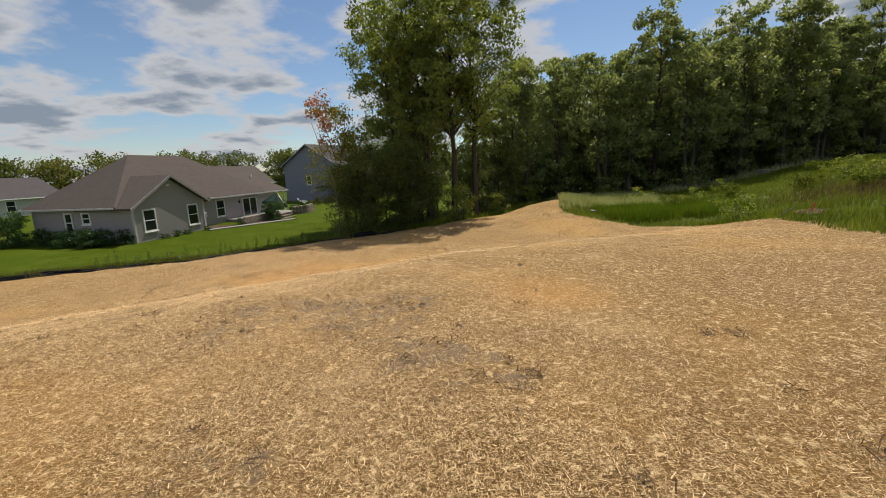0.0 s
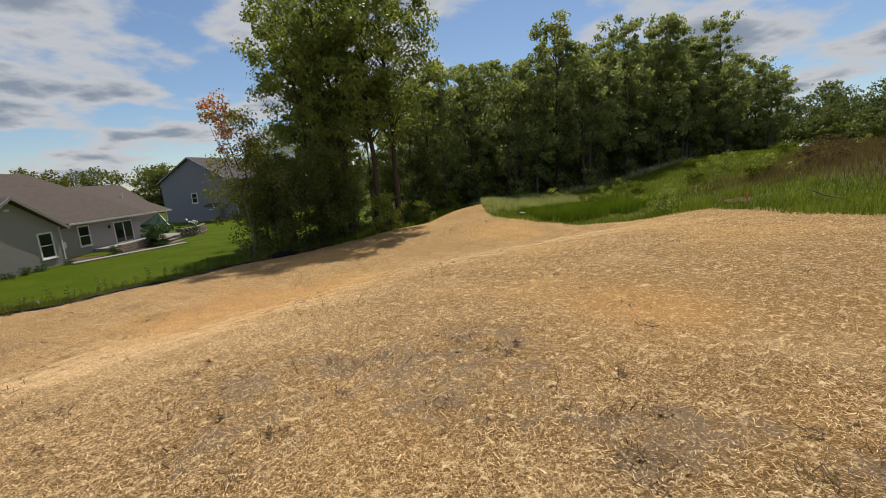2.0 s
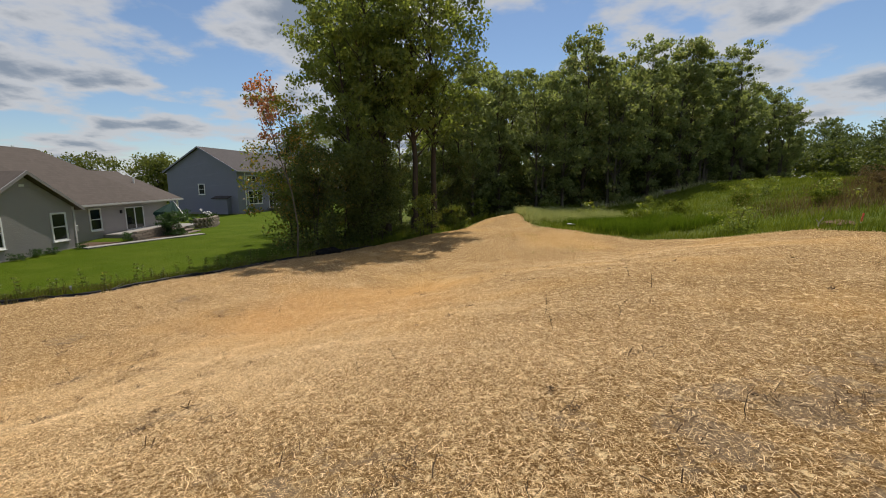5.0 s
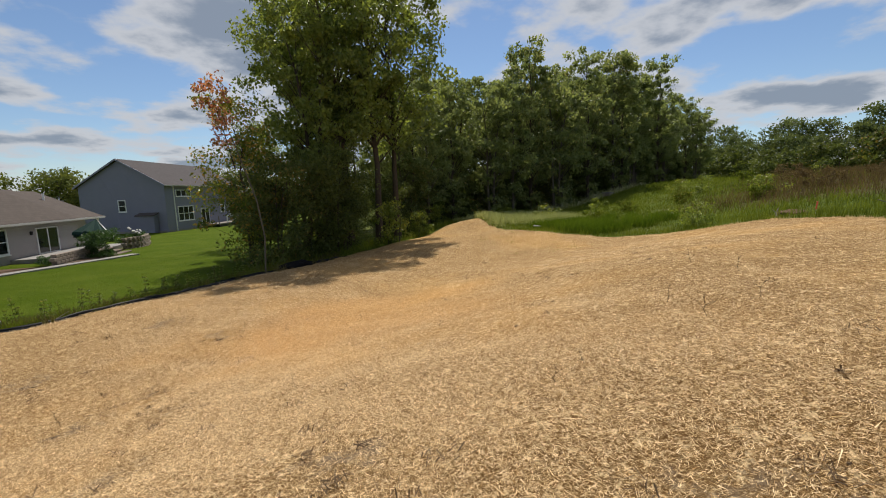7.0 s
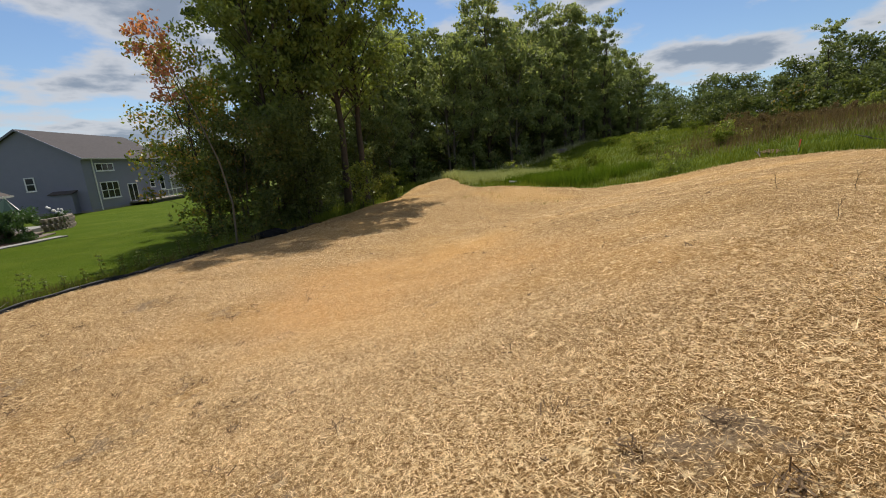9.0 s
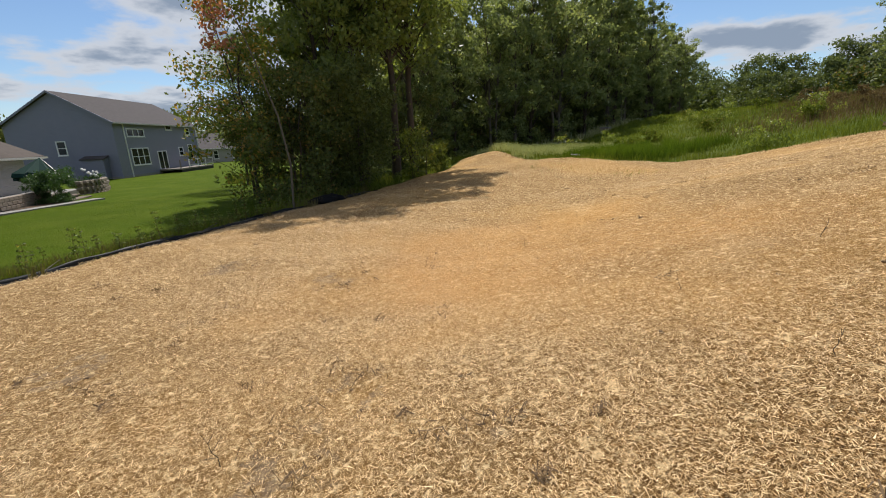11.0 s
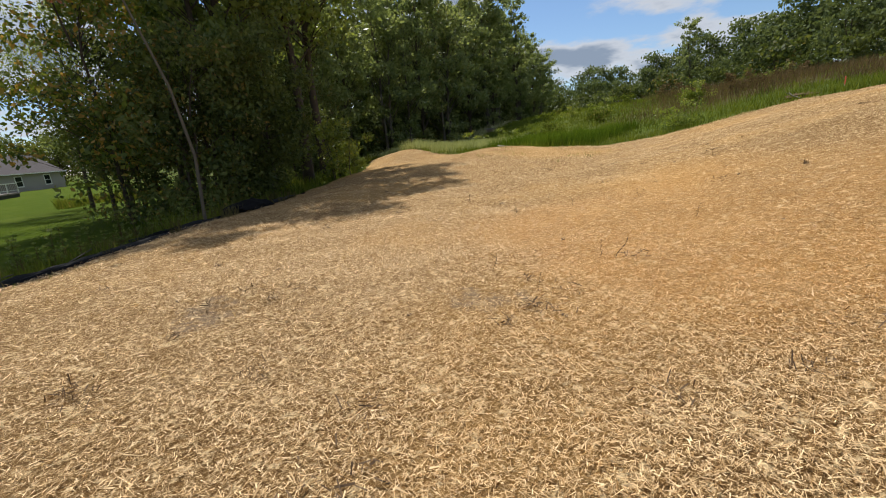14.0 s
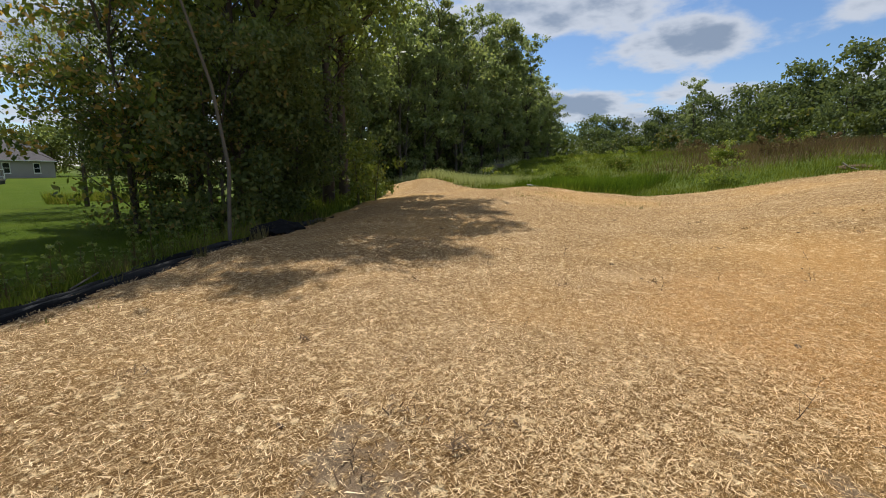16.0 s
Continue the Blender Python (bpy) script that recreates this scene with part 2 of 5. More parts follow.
M_BLADE = leaf_mat("grass_blade", (0.058, 0.088, 0.011), (0.150, 0.182, 0.026), (0.23, 0.21, 0.06), 0.2, 0.35, 0.85, 0.08)
M_LAWN = leaf_mat("lawn_blade", (0.034, 0.062, 0.003), (0.090, 0.132, 0.006), (0.12, 0.13, 0.02), 0.1, 0.3, 0.85, 0.08)
M_REED = leaf_mat("reed_blade", (0.045, 0.085, 0.006), (0.115, 0.17, 0.016), (0.19, 0.20, 0.04), 0.1, 0.35, 0.8, 0.1)
M_BLADE_DRY = leaf_mat("dry_stalk", (0.085, 0.060, 0.030), (0.15, 0.110, 0.055), (0.24, 0.18, 0.09), 0.2, 0.25, 0.85, 0.08)
M_WEED = leaf_mat("ragged_weed", (0.055, 0.052, 0.022), (0.13, 0.115, 0.05), (0.20, 0.15, 0.08), 0.2, 0.3, 0.85, 0.08)
M_BLADE_PALE = leaf_mat("pale_seed_grass", (0.22, 0.25, 0.10), (0.38, 0.40, 0.20), (0.55, 0.52, 0.36), 0.2, 0.3, 0.85, 0.08)
M_BLACK = plain_mat("black_fabric", (0.009, 0.009, 0.0095), 0.85, 0.4, 14.0, 0.6, 0.08)
M_SHEET = plain_mat("black_sheeting", (0.012, 0.012, 0.012), 0.55, 0.4, 9.0, 0.9, 0.2)
M_MULCH = plain_mat("bark_mulch", (0.11, 0.072, 0.05), 0.95, 0.4, 25.0, 0.8, 0.1)
M_STEP = plain_mat("brown_stone", (0.16, 0.125, 0.10), 0.9, 0.25, 7.0, 0.5)
M_TRIM = plain_mat("beige_trim", (0.50, 0.48, 0.46), 0.5, 0.05, 3.0)
M_WHITE = plain_mat("white_trim", (0.78, 0.78, 0.77), 0.5, 0.05, 3.0)
M_SIDE_A = siding_mat("grey_siding", (0.385, 0.355, 0.355))
M_SIDE_B = siding_mat("blue_grey_siding", (0.24, 0.244, 0.325))
M_SIDE_C = siding_mat("pale_siding", (0.55, 0.55, 0.54))
M_ROOF_A = shingle_mat("brown_shingle", (0.098, 0.080, 0.070))
M_ROOF_B = shingle_mat("dark_shingle", (0.082, 0.072, 0.072))
M_GLASS = glass_mat()
M_CONC = plain_mat("concrete", (0.26, 0.245, 0.23), 0.9, 0.2, 5.0, 0.3)
M_BLOCK = plain_mat("retaining_block", (0.27, 0.22, 0.18), 0.9, 0.3, 5.0, 0.5)
M_GREEN = plain_mat("green_canvas", (0.008, 0.034, 0.026), 0.9, 0.2, 9.0)
M_CLOD = plain_mat("soil", (0.17, 0.115, 0.07), 0.95, 0.4, 30.0, 0.8, 0.1)
M_SOIL = plain_mat("red_brown_soil", (0.125, 0.078, 0.048), 0.95, 0.35, 14.0, 0.8, 0.1)
M_BITS = plain_mat("dead_bits", (0.15, 0.098, 0.056), 0.9, 0.4, 14.0, 0.0, 0.1)
M_RED = plain_mat("orange_plastic", (0.75, 0.12, 0.07), 0.5, 0.1, 9.0)
M_PALE = plain_mat("weathered_board", (0.55, 0.52, 0.46), 0.8, 0.25, 12.0, 0.3)
M_DARK = plain_mat("dark_opening", (0.02, 0.02, 0.022), 0.6, 0.2, 6.0)
M_FLOWER = plain_mat("white_petal", (0.75, 0.72, 0.70), 0.7, 0.15, 20.0)
M_WOOD = plain_mat("grey_deck_wood", (0.22, 0.19, 0.165), 0.8, 0.25, 8.0, 0.3)


# ---- mesh helpers ----
def part(name, bm, material, parent=None, label=""):
    """Links a bmesh as one mesh object, under parent if given."""
    me = bpy.data.meshes.new(name)
    bm.to_mesh(me)
    bm.free()
    me.materials.append(material)
    ob = new(name, me)
    if parent is not None:
        ob.parent = parent
    if label:
        tagged(ob, label)
    return ob


def thing(name, m, label, category, group="", kind=""):
    ob = new(name)
    ob.empty_display_size = 0.2
    ob.matrix_world = m
    return tagged(ob, label, category, group, kind)


def add_box(bm, x0, x1, y0, y1, z0, z1, bevel=0.0, m=None):
    vs = [bm.verts.new((x, y, z)) for x in (x0, x1) for y in (y0, y1) for z in (z0, z1)]
    fs = [bm.faces.new([vs[i] for i in q]) for q in ((0, 1, 3, 2), (4, 6, 7, 5), (0, 4, 5, 1), (2, 3, 7, 6), (0, 2, 6, 4), (1, 5, 7, 3))]
    if bevel:
        es = list({e for f in fs for e in f.edges})
        r = bmesh.ops.bevel(bm, geom=es, offset=bevel, segments=1, affect="EDGES")
        vs = list({v for f in r["faces"] for v in f.verts} | {v for v in vs if v.is_valid})
    if m is not None:
        bmesh.ops.transform(bm, matrix=m, verts=[v for v in vs if v.is_valid])
    return vs


def boxed(*a, **k):
    bm = bmesh.new()
    add_box(bm, *a, **k)
    return bm


def prism(poly, z0, z1):
    """A flat outline in x, y pulled up from z0 to z1."""
    bm = bmesh.new()
    lo = [bm.verts.new((x, y, z0)) for x, y in poly]
    hi = [bm.verts.new((x, y, z1)) for x, y in poly]
    bm.faces.new(lo[::-1])
    bm.faces.new(hi)
    for i in range(len(poly)):
        j = (i + 1) % len(poly)
        bm.faces.new((lo[i], lo[j], hi[j], hi[i]))
    bmesh.ops.recalc_face_normals(bm, faces=bm.faces[:])
    return bm


def slab(quads, thick):
    """Flat roof planes (lists of corners), each given a thickness downwards."""
    bm = bmesh.new()
    for q in quads:
        up = [bm.verts.new(p) for p in q]
        dn = [bm.verts.new((p[0], p[1], p[2] - thick)) for p in q]
        bm.faces.new(up)
        bm.faces.new(dn[::-1])
        for i in range(len(q)):
            j = (i + 1) % len(q)
            bm.faces.new((up[i], dn[i], dn[j], up[j]))
    bmesh.ops.recalc_face_normals(bm, faces=bm.faces[:])
    return bm


def mesh_from(name, verts, faces, material, smooth=False):
    """verts (n, 3) and faces (m, 3 or 4) as arrays."""
    me = bpy.data.meshes.new(name)
    k = faces.shape[1]
    me.vertices.add(len(verts))
    me.vertices.foreach_set("co", np.asarray(verts, dtype=np.float32).ravel())
    me.loops.add(faces.size)
    me.loops.foreach_set("vertex_index", np.asarray(faces, dtype=np.int32).ravel())
    me.polygons.add(len(faces))
    me.polygons.foreach_set("loop_start", np.arange(0, faces.size, k, dtype=np.int32))
    if smooth:
        me.polygons.foreach_set("use_smooth", np.ones(len(faces), dtype=bool))
    me.update(calc_edges=True)
    me.materials.append(material)
    return me


def tubes(segs, sides=5):
    """Tapered tubes from a list of (p0, p1, r0, r1)."""
    vs, fs = [], []
    for p0, p1, r0, r1 in segs:
        p0, p1 = np.array(p0, float), np.array(p1, float)
        d = p1 - p0
        n = np.linalg.norm(d)
        if n < 1e-6:
            continue
        d /= n
        a = np.cross(d, (0.3, 0.9, 0.1) if abs(d[2]) > 0.8 else (0, 0, 1))
        a /= np.linalg.norm(a)
        b = np.cross(d, a)
        o = len(vs)
        for p, r in ((p0, r0), (p1, r1)):
            for i in range(sides):
                w = 2 * math.pi * i / sides
                vs.append(p + r * (a * math.cos(w) + b * math.sin(w)))
        for i in range(sides):
            j = (i + 1) % sides
            fs.append((o + i, o + j, o + sides + j, o + sides + i))
    return np.array(vs), np.array(fs)


def leaf_quads(rng, centres, spread, count, size):
    """count pointed leaves about each centre: (verts, faces)."""
    n = len(centres) * count
    way = rng.normal(0, 1, (n, 3))
    way /= np.linalg.norm(way, axis=1)[:, None]
    far = 1.9 * rng.uniform(0, 1, n) ** 0.5 * np.where(rng.uniform(0, 1, n) > 0.9, 1.35, 1.0)
    c = np.repeat(centres, count, axis=0) + way * far[:, None] * np.repeat(spread, count)[:, None] * (1, 1, 0.7)
    d = rng.normal(0, 1, (n, 3))
    d[:, 2] -= 0.5
    d /= np.linalg.norm(d, axis=1)[:, None]
    e = np.cross(d, rng.normal(0, 1, (n, 3)))
    e /= np.linalg.norm(e, axis=1)[:, None]
    s = size * rng.uniform(0.6, 1.35, n)[:, None]
    v = np.stack([c - d * s * 0.5, c + e * s * 0.3 - d * s * 0.05, c + d * s * 0.55, c - e * s * 0.3 - d * s * 0.05], axis=1)
    return v.reshape(-1, 3), np.arange(n * 4).reshape(n, 4)


def tree_meshes(name, seed, height, radius, low, clumps, leaves, size, leaf, bark=None, trunk=0.16, lean=0.0, stems=1, top=0.5, tuft=0.85):
    """Trunk-and-limb mesh and crown mesh of one tree standing at the origin."""
    rng = np.random.default_rng(seed)
    segs, centres, spread = [], [], []
    for s in range(stems):
        ang = rng.uniform(0, 6.28)
        foot = np.array((math.cos(ang), math.sin(ang), 0)) * (0.35 * (stems > 1))
        way = np.array((math.cos(ang), math.sin(ang), 0)) * (lean + 0.06 * (stems > 1))
        pts = []
        for i in range(8):
            f = i / 7
            pts.append(foot + way * height * f * f + np.array((rng.normal(0, 0.012), rng.normal(0, 0.012), 0)) * height * f + np.array((0, 0, height * 0.95 * f)))
        for i in range(7):
            a, b = 1 - i / 7.4, 1 - (i + 1) / 7.4
            segs.append((pts[i] - (0, 0, 0.15 * (i == 0)), pts[i + 1], trunk * a * (1.25 if i == 0 else 1), trunk * b))
        for k in range(clumps // stems):
            f = low + (1 - low) * rng.uniform(0, 1) ** 0.85
            g = (f - low) / (1 - low)
            reach = radius * math.sqrt(max(0.06, 1 - ((g - top) / (max(top, 1 - top) + 0.06)) ** 2))
            a = rng.uniform(0, 6.28)
            r = reach * math.sqrt(rng.uniform(0.04, 1.0)) * rng.uniform(0.75, 1.2)
            q = f * 7
            i = min(6, int(q))
            stem = pts[i] + (pts[i + 1] - pts[i]) * (q - i)
            c = stem + np.array((math.cos(a) * r, math.sin(a) * r, rng.uniform(-0.05, 0.10) * height * 0.4))
            centres.append(c)
            spread.append(tuft * rng.uniform(0.55, 1.15) * radius / 3.2)
            q = max(0.0, q - 0.9 * r / radius - 0.25)
            i = min(6, int(q))
            start = pts[i] + (pts[i + 1] - pts[i]) * (q - i)
            mid = (start + c) / 2 + np.array((0, 0, 0.12 * r))
            w = trunk * 0.28 * (1 - f * 0.6)
            segs.append((start, mid, w, w * 0.6))
            segs.append((mid, c, w * 0.6, w * 0.15))
    v, f = tubes(segs, 5)
    tm = mesh_from(name + "_trunk", v, f, bark or M_BARK, True)
    v, f = leaf_quads(rng, np.array(centres), np.array(spread), leaves, size)
    v[:, 2] = np.maximum(v[:, 2], 0.03)
    return tm, mesh_from(name + "_crown", v, f, leaf)


def plant(name, meshes, x, y, turn, scale, label, category="tree", group="", dz=0.0):
    t = thing(name, Matrix.Translation((x, y, float(height(x, y)) + dz)) @ Matrix.Rotation(turn, 4, "Z") @ Matrix.Diagonal((scale, scale, scale, 1)), label, category, group)
    a, b = new("trunk", meshes[0]), new("crown", meshes[1])
    a.parent = b.parent = t
    return t


# ---- the lie of the land ----
def step(a, b, x):
    t = np.clip((x - a) / (b - a), 0, 1)
    return t * t * (3 - 2 * t)


def fence_y(x):
    """The line of the silt fence between the straw and the lawns."""
    u = np.asarray(x, dtype=float) + 9.0
    r = np.maximum(u, 0.0)
    l = np.minimum(u, 0.0)
    return 25.6 + 0.72 * r + 0.012 * r * r + 0.95 * l - 0.45 * np.minimum(l + 5.5, 0.0)


def meadow_x(y):
    """Where the straw ends at the rough meadow."""
    return np.interp(y, (-5, 12, 16, 19, 22.5, 24.5, 27, 31, 34, 38), (11.5, 9.3, 10.4, 11.2, 10.6, 8.2, 6.5, 5.8, 6.4, 7.2))


def bumps(x, y, spots):
    """Low mounds and dips: x, y, radius, rise."""
    return sum(h * np.exp(-((x - a) ** 2 + (y - b) ** 2) / (r * r)) for a, b, r, h in spots)


MOUNDS = ((6.5, 36.2, 2.4, 0.40), (4.3, 27.2, 1.7, 0.26), (4.0, 31.0, 2.2, -0.14), (1.8, 34.0, 2.5, -0.2))


def height(x, y):
    x, y = np.asarray(x, dtype=float), np.asarray(y, dtype=float)
    u = x + 1.0
    d = y - np.where(u < 0, 0.75 * u, 0.36 * u)
    z = 0.27 - 0.045 * np.clip(d, -8, 21) - 1.305 * step(9.4, 21, d)
    z = z - 0.45 * step(-3, 3, (y - fence_y(x)) * 0.83)
    z = z + 0.5 * step(-7, 5, x) * step(20, 27, y) + bumps(x, y, MOUNDS)
    w = step(8, 31, x - 0.45 * (y - 22)) * step(15, 24, y + 0.3 * x)
    return z * (1 - w) + 1.4 * w


def relief(x, y):
    """Small unevenness of the straw-covered soil."""
    return 0.030 * np.sin(1.9 * x + 0.7 * np.sin(1.3 * y)) * np.sin(1.6 * y + 0.8 * np.sin(1.1 * x)) + 0.014 * np.sin(4.7 * x + 1.3 * y) * np.sin(4.1 * y - 1.7 * x)


# damp, rusty stretches in the swale: x, y, radius
DAMP = ((-6.2, 15.4, 1.7), (-4.8, 13.4, 1.5), (-7.8, 14.6, 1.0), (-3.6, 16.6, 1.2), (-6.8, 16.8, 1.3), (-7.6, 15.6, 0.9), (-5.6, 17.2, 1.0), (0.5, 6.8, 0.9))


def damp_at(x, y):
    return np.clip(sum(np.exp(-((x - a) ** 2 + (y - b) ** 2) / (r * r)) for a, b, r in DAMP), 0, 1)


# patches where the straw lies thin over grey soil: x, y, radius
BARE = ((-3.0, 6.5, 0.8), (-1.8, 6.5, 0.7), (-2.1, 5.3, 0.8), (-3.8, 5.4, 0.6), (-0.5, 4.0, 0.5), (-1.7, 6.2, 0.7), (-1.1, 4.5, 0.5),
        (2.3, 4.9, 0.3), (-0.7, 4.0, 0.5), (-2.1, 2.7, 0.5), (-7.6, 8.3, 0.5), (-9.3, 9.9, 0.5), (-6.1, 6.7, 0.7), (-9.8, 13.0, 0.4),
        (-9.5, 11.7, 0.4), (-10.6, 12.2, 0.6), (-12.1, 14.8, 0.6), (-10.8, 17.8, 0.5), (-9.3, 16.2, 0.5), (-4.3, 6.6, 0.6))


def build_ground():
    xs = np.concatenate([-np.geomspace(1500, 33, 18), np.arange(-30, -22, 0.8), np.arange(-22, 16, 0.3), np.arange(16, 50, 1.0), np.geomspace(51, 1500, 18)])
    ys = np.concatenate([-np.geomspace(1500, 13, 16), np.arange(-12, -4, 0.8), np.arange(-4, 44, 0.3), np.arange(44, 90, 1.2), np.geomspace(92, 1500, 16)])
    gx, gy = np.meshgrid(xs, ys)
    gz = height(gx, gy) + relief(gx, gy) * (np.abs(gx) < 40)
    v = np.stack([gx.ravel(), gy.ravel(), gz.ravel()], axis=1)
    nx, ny = len(xs), len(ys)
    i = (np.arange(ny - 1)[:, None] * nx + np.arange(nx - 1)[None, :]).ravel()
    f = np.stack([i, i + 1, i + 1 + nx, i + nx], axis=1)
    me = mesh_from("ground", v, f, M_GROUND, True)
    lawn = np.clip((v[:, 1] - fence_y(v[:, 0])) * 0.83, -3, 3)
    lawn = np.where(v[:, 0] > 4, np.minimum(lawn, 4 - v[:, 0]), lawn)
    mead = np.clip(v[:, 0] - meadow_x(v[:, 1]), -3, 3)
    mead = np.maximum(mead, np.clip(np.minimum((v[:, 1] - fence_y(v[:, 0])), v[:, 0] + 3.0), -3, 3))
    mead = np.maximum(mead, np.clip(-9 - v[:, 1], -3, 3))
    bare = sum(np.exp(-((v[:, 0] - x) ** 2 + (v[:, 1] - y) ** 2) / (r * r)) for x, y, r in BARE)
    for key, val in (("lawn", lawn), ("meadow", mead), ("bare", np.clip(bare, 0, 1)), ("damp", damp_at(v[:, 0], v[:, 1])), ("brown", step(14, 19, v[:, 0]) * (1 - step(20, 29, v[:, 1] - 0.3 * (v[:, 0] - 16))))):
        me.attributes.new(key, "FLOAT", "POINT").data.foreach_set("value", val.astype(np.float32))
    return tagged(new("ground", me), "straw-mulched bare soil sloping down to mown lawn and meadow", "ground", kind="structure")


build_ground()


# ---- houses ----
def house_frame(x, y, z, heading):
    """Local x runs along the garden front, local y away from the garden, z up."""
    return Matrix.Translation((x, y, z)) @ Matrix.Rotation(radians(90 - heading), 4, "Z")


def window_in(house, side, at, a0, a1, z0, z1, panes=1, split=True, name="window", trim=0.09):
    """A white framed window. side 'front': in the wall y = at, from x a0 to a1; side 'end': in the wall x = at, from y a0 to a1."""
    def place(bm):
        if side == "end":
            bmesh.ops.transform(bm, matrix=Matrix(((0, 1, 0, at), (1, 0, 0, 0), (0, 0, 1, 0), (0, 0, 0, 1))), verts=bm.verts[:])
            bmesh.ops.reverse_faces(bm, faces=bm.faces[:])
        else:
            bmesh.ops.translate(bm, vec=(0, at, 0), verts=bm.verts[:])
        return bm
    bm = bmesh.new()
    add_box(bm, a0 - trim, a0, -0.05, 0.02, z0 - trim, z1 + trim)
    add_box(bm, a1, a1 + trim, -0.05, 0.02, z0 - trim, z1 + trim)
    add_box(bm, a0, a1, -0.05, 0.02, z1, z1 + trim)
    add_box(bm, a0, a1, -0.05, 0.02, z0 - trim, z0)
    w = part(name, place(bm), M_WHITE, house)
    wide = (a1 - a0) / panes
    for i in range(panes):
        lo, hi = a0 + i * wide, a0 + (i + 1) * wide
        rails = ((z0, (z0 + z1) / 2), ((z0 + z1) / 2, z1)) if split else ((z0, z1),)
        for za, zb in rails:
            part("pane", place(boxed(lo + 0.03, hi - 0.03, -0.015, 0.015, za + 0.025, zb - 0.025)), M_GLASS, w)
        if split:
            part("sash_rail", place(boxed(lo, hi, -0.035, 0.012, (z0 + z1) / 2 - 0.03, (z0 + z1) / 2 + 0.03)), M_WHITE, w)
        if i:
            part("mullion", place(boxed(lo - 0.045, lo + 0.045, -0.045, 0.018, z0, z1)), M_WHITE, w)
    part("sill", place(boxed(a0 - trim - 0.03, a1 + trim + 0.03, -0.10, 0.0, z0 - trim - 0.05, z0 - trim)), M_WHITE, w)
    return w


def gable_wall(y_or_x, a0, a1, eave, peak, thick, axis):
    """A wall with a pointed top, standing in the plane axis = y_or_x."""
    bm = bmesh.new()
    mid = (a0 + a1) / 2
    shape = [(a0, 0), (a1, 0), (a1, eave), (mid, peak), (a0, eave)]
    rows = []
    for off in (0, thick):
        rows.append([bm.verts.new((p, y_or_x + off, z) if axis == "y" else (y_or_x + off, p, z)) for p, z in shape])
    bm.faces.new(rows[0])
    bm.faces.new(rows[1][::-1])
    for i in range(5):
        j = (i + 1) % 5
        bm.faces.new((rows[0][i], rows[1][i], rows[1][j], rows[0][j]))
    bmesh.ops.recalc_face_normals(bm, faces=bm.faces[:])
    return bm


def hip_planes(x0, x1, y0, y1, z, top, rx0, rx1):
    m = (y0 + y1) / 2
    a, b, c, d = (x0, y0, z), (x1, y0, z), (x1, y1, z), (x0, y1, z)
    p, q = (rx0, m, top), (rx1, m, top)
    return [[a, b, q, p], [b, c, q], [c, d, p, q], [d, a, p]]


def gutter(house, x0, x1, y, z):
    bm = boxed(x0, x1, y - 0.12, y, z - 0.13, z)
    return part("gutter", bm, M_TRIM, house)


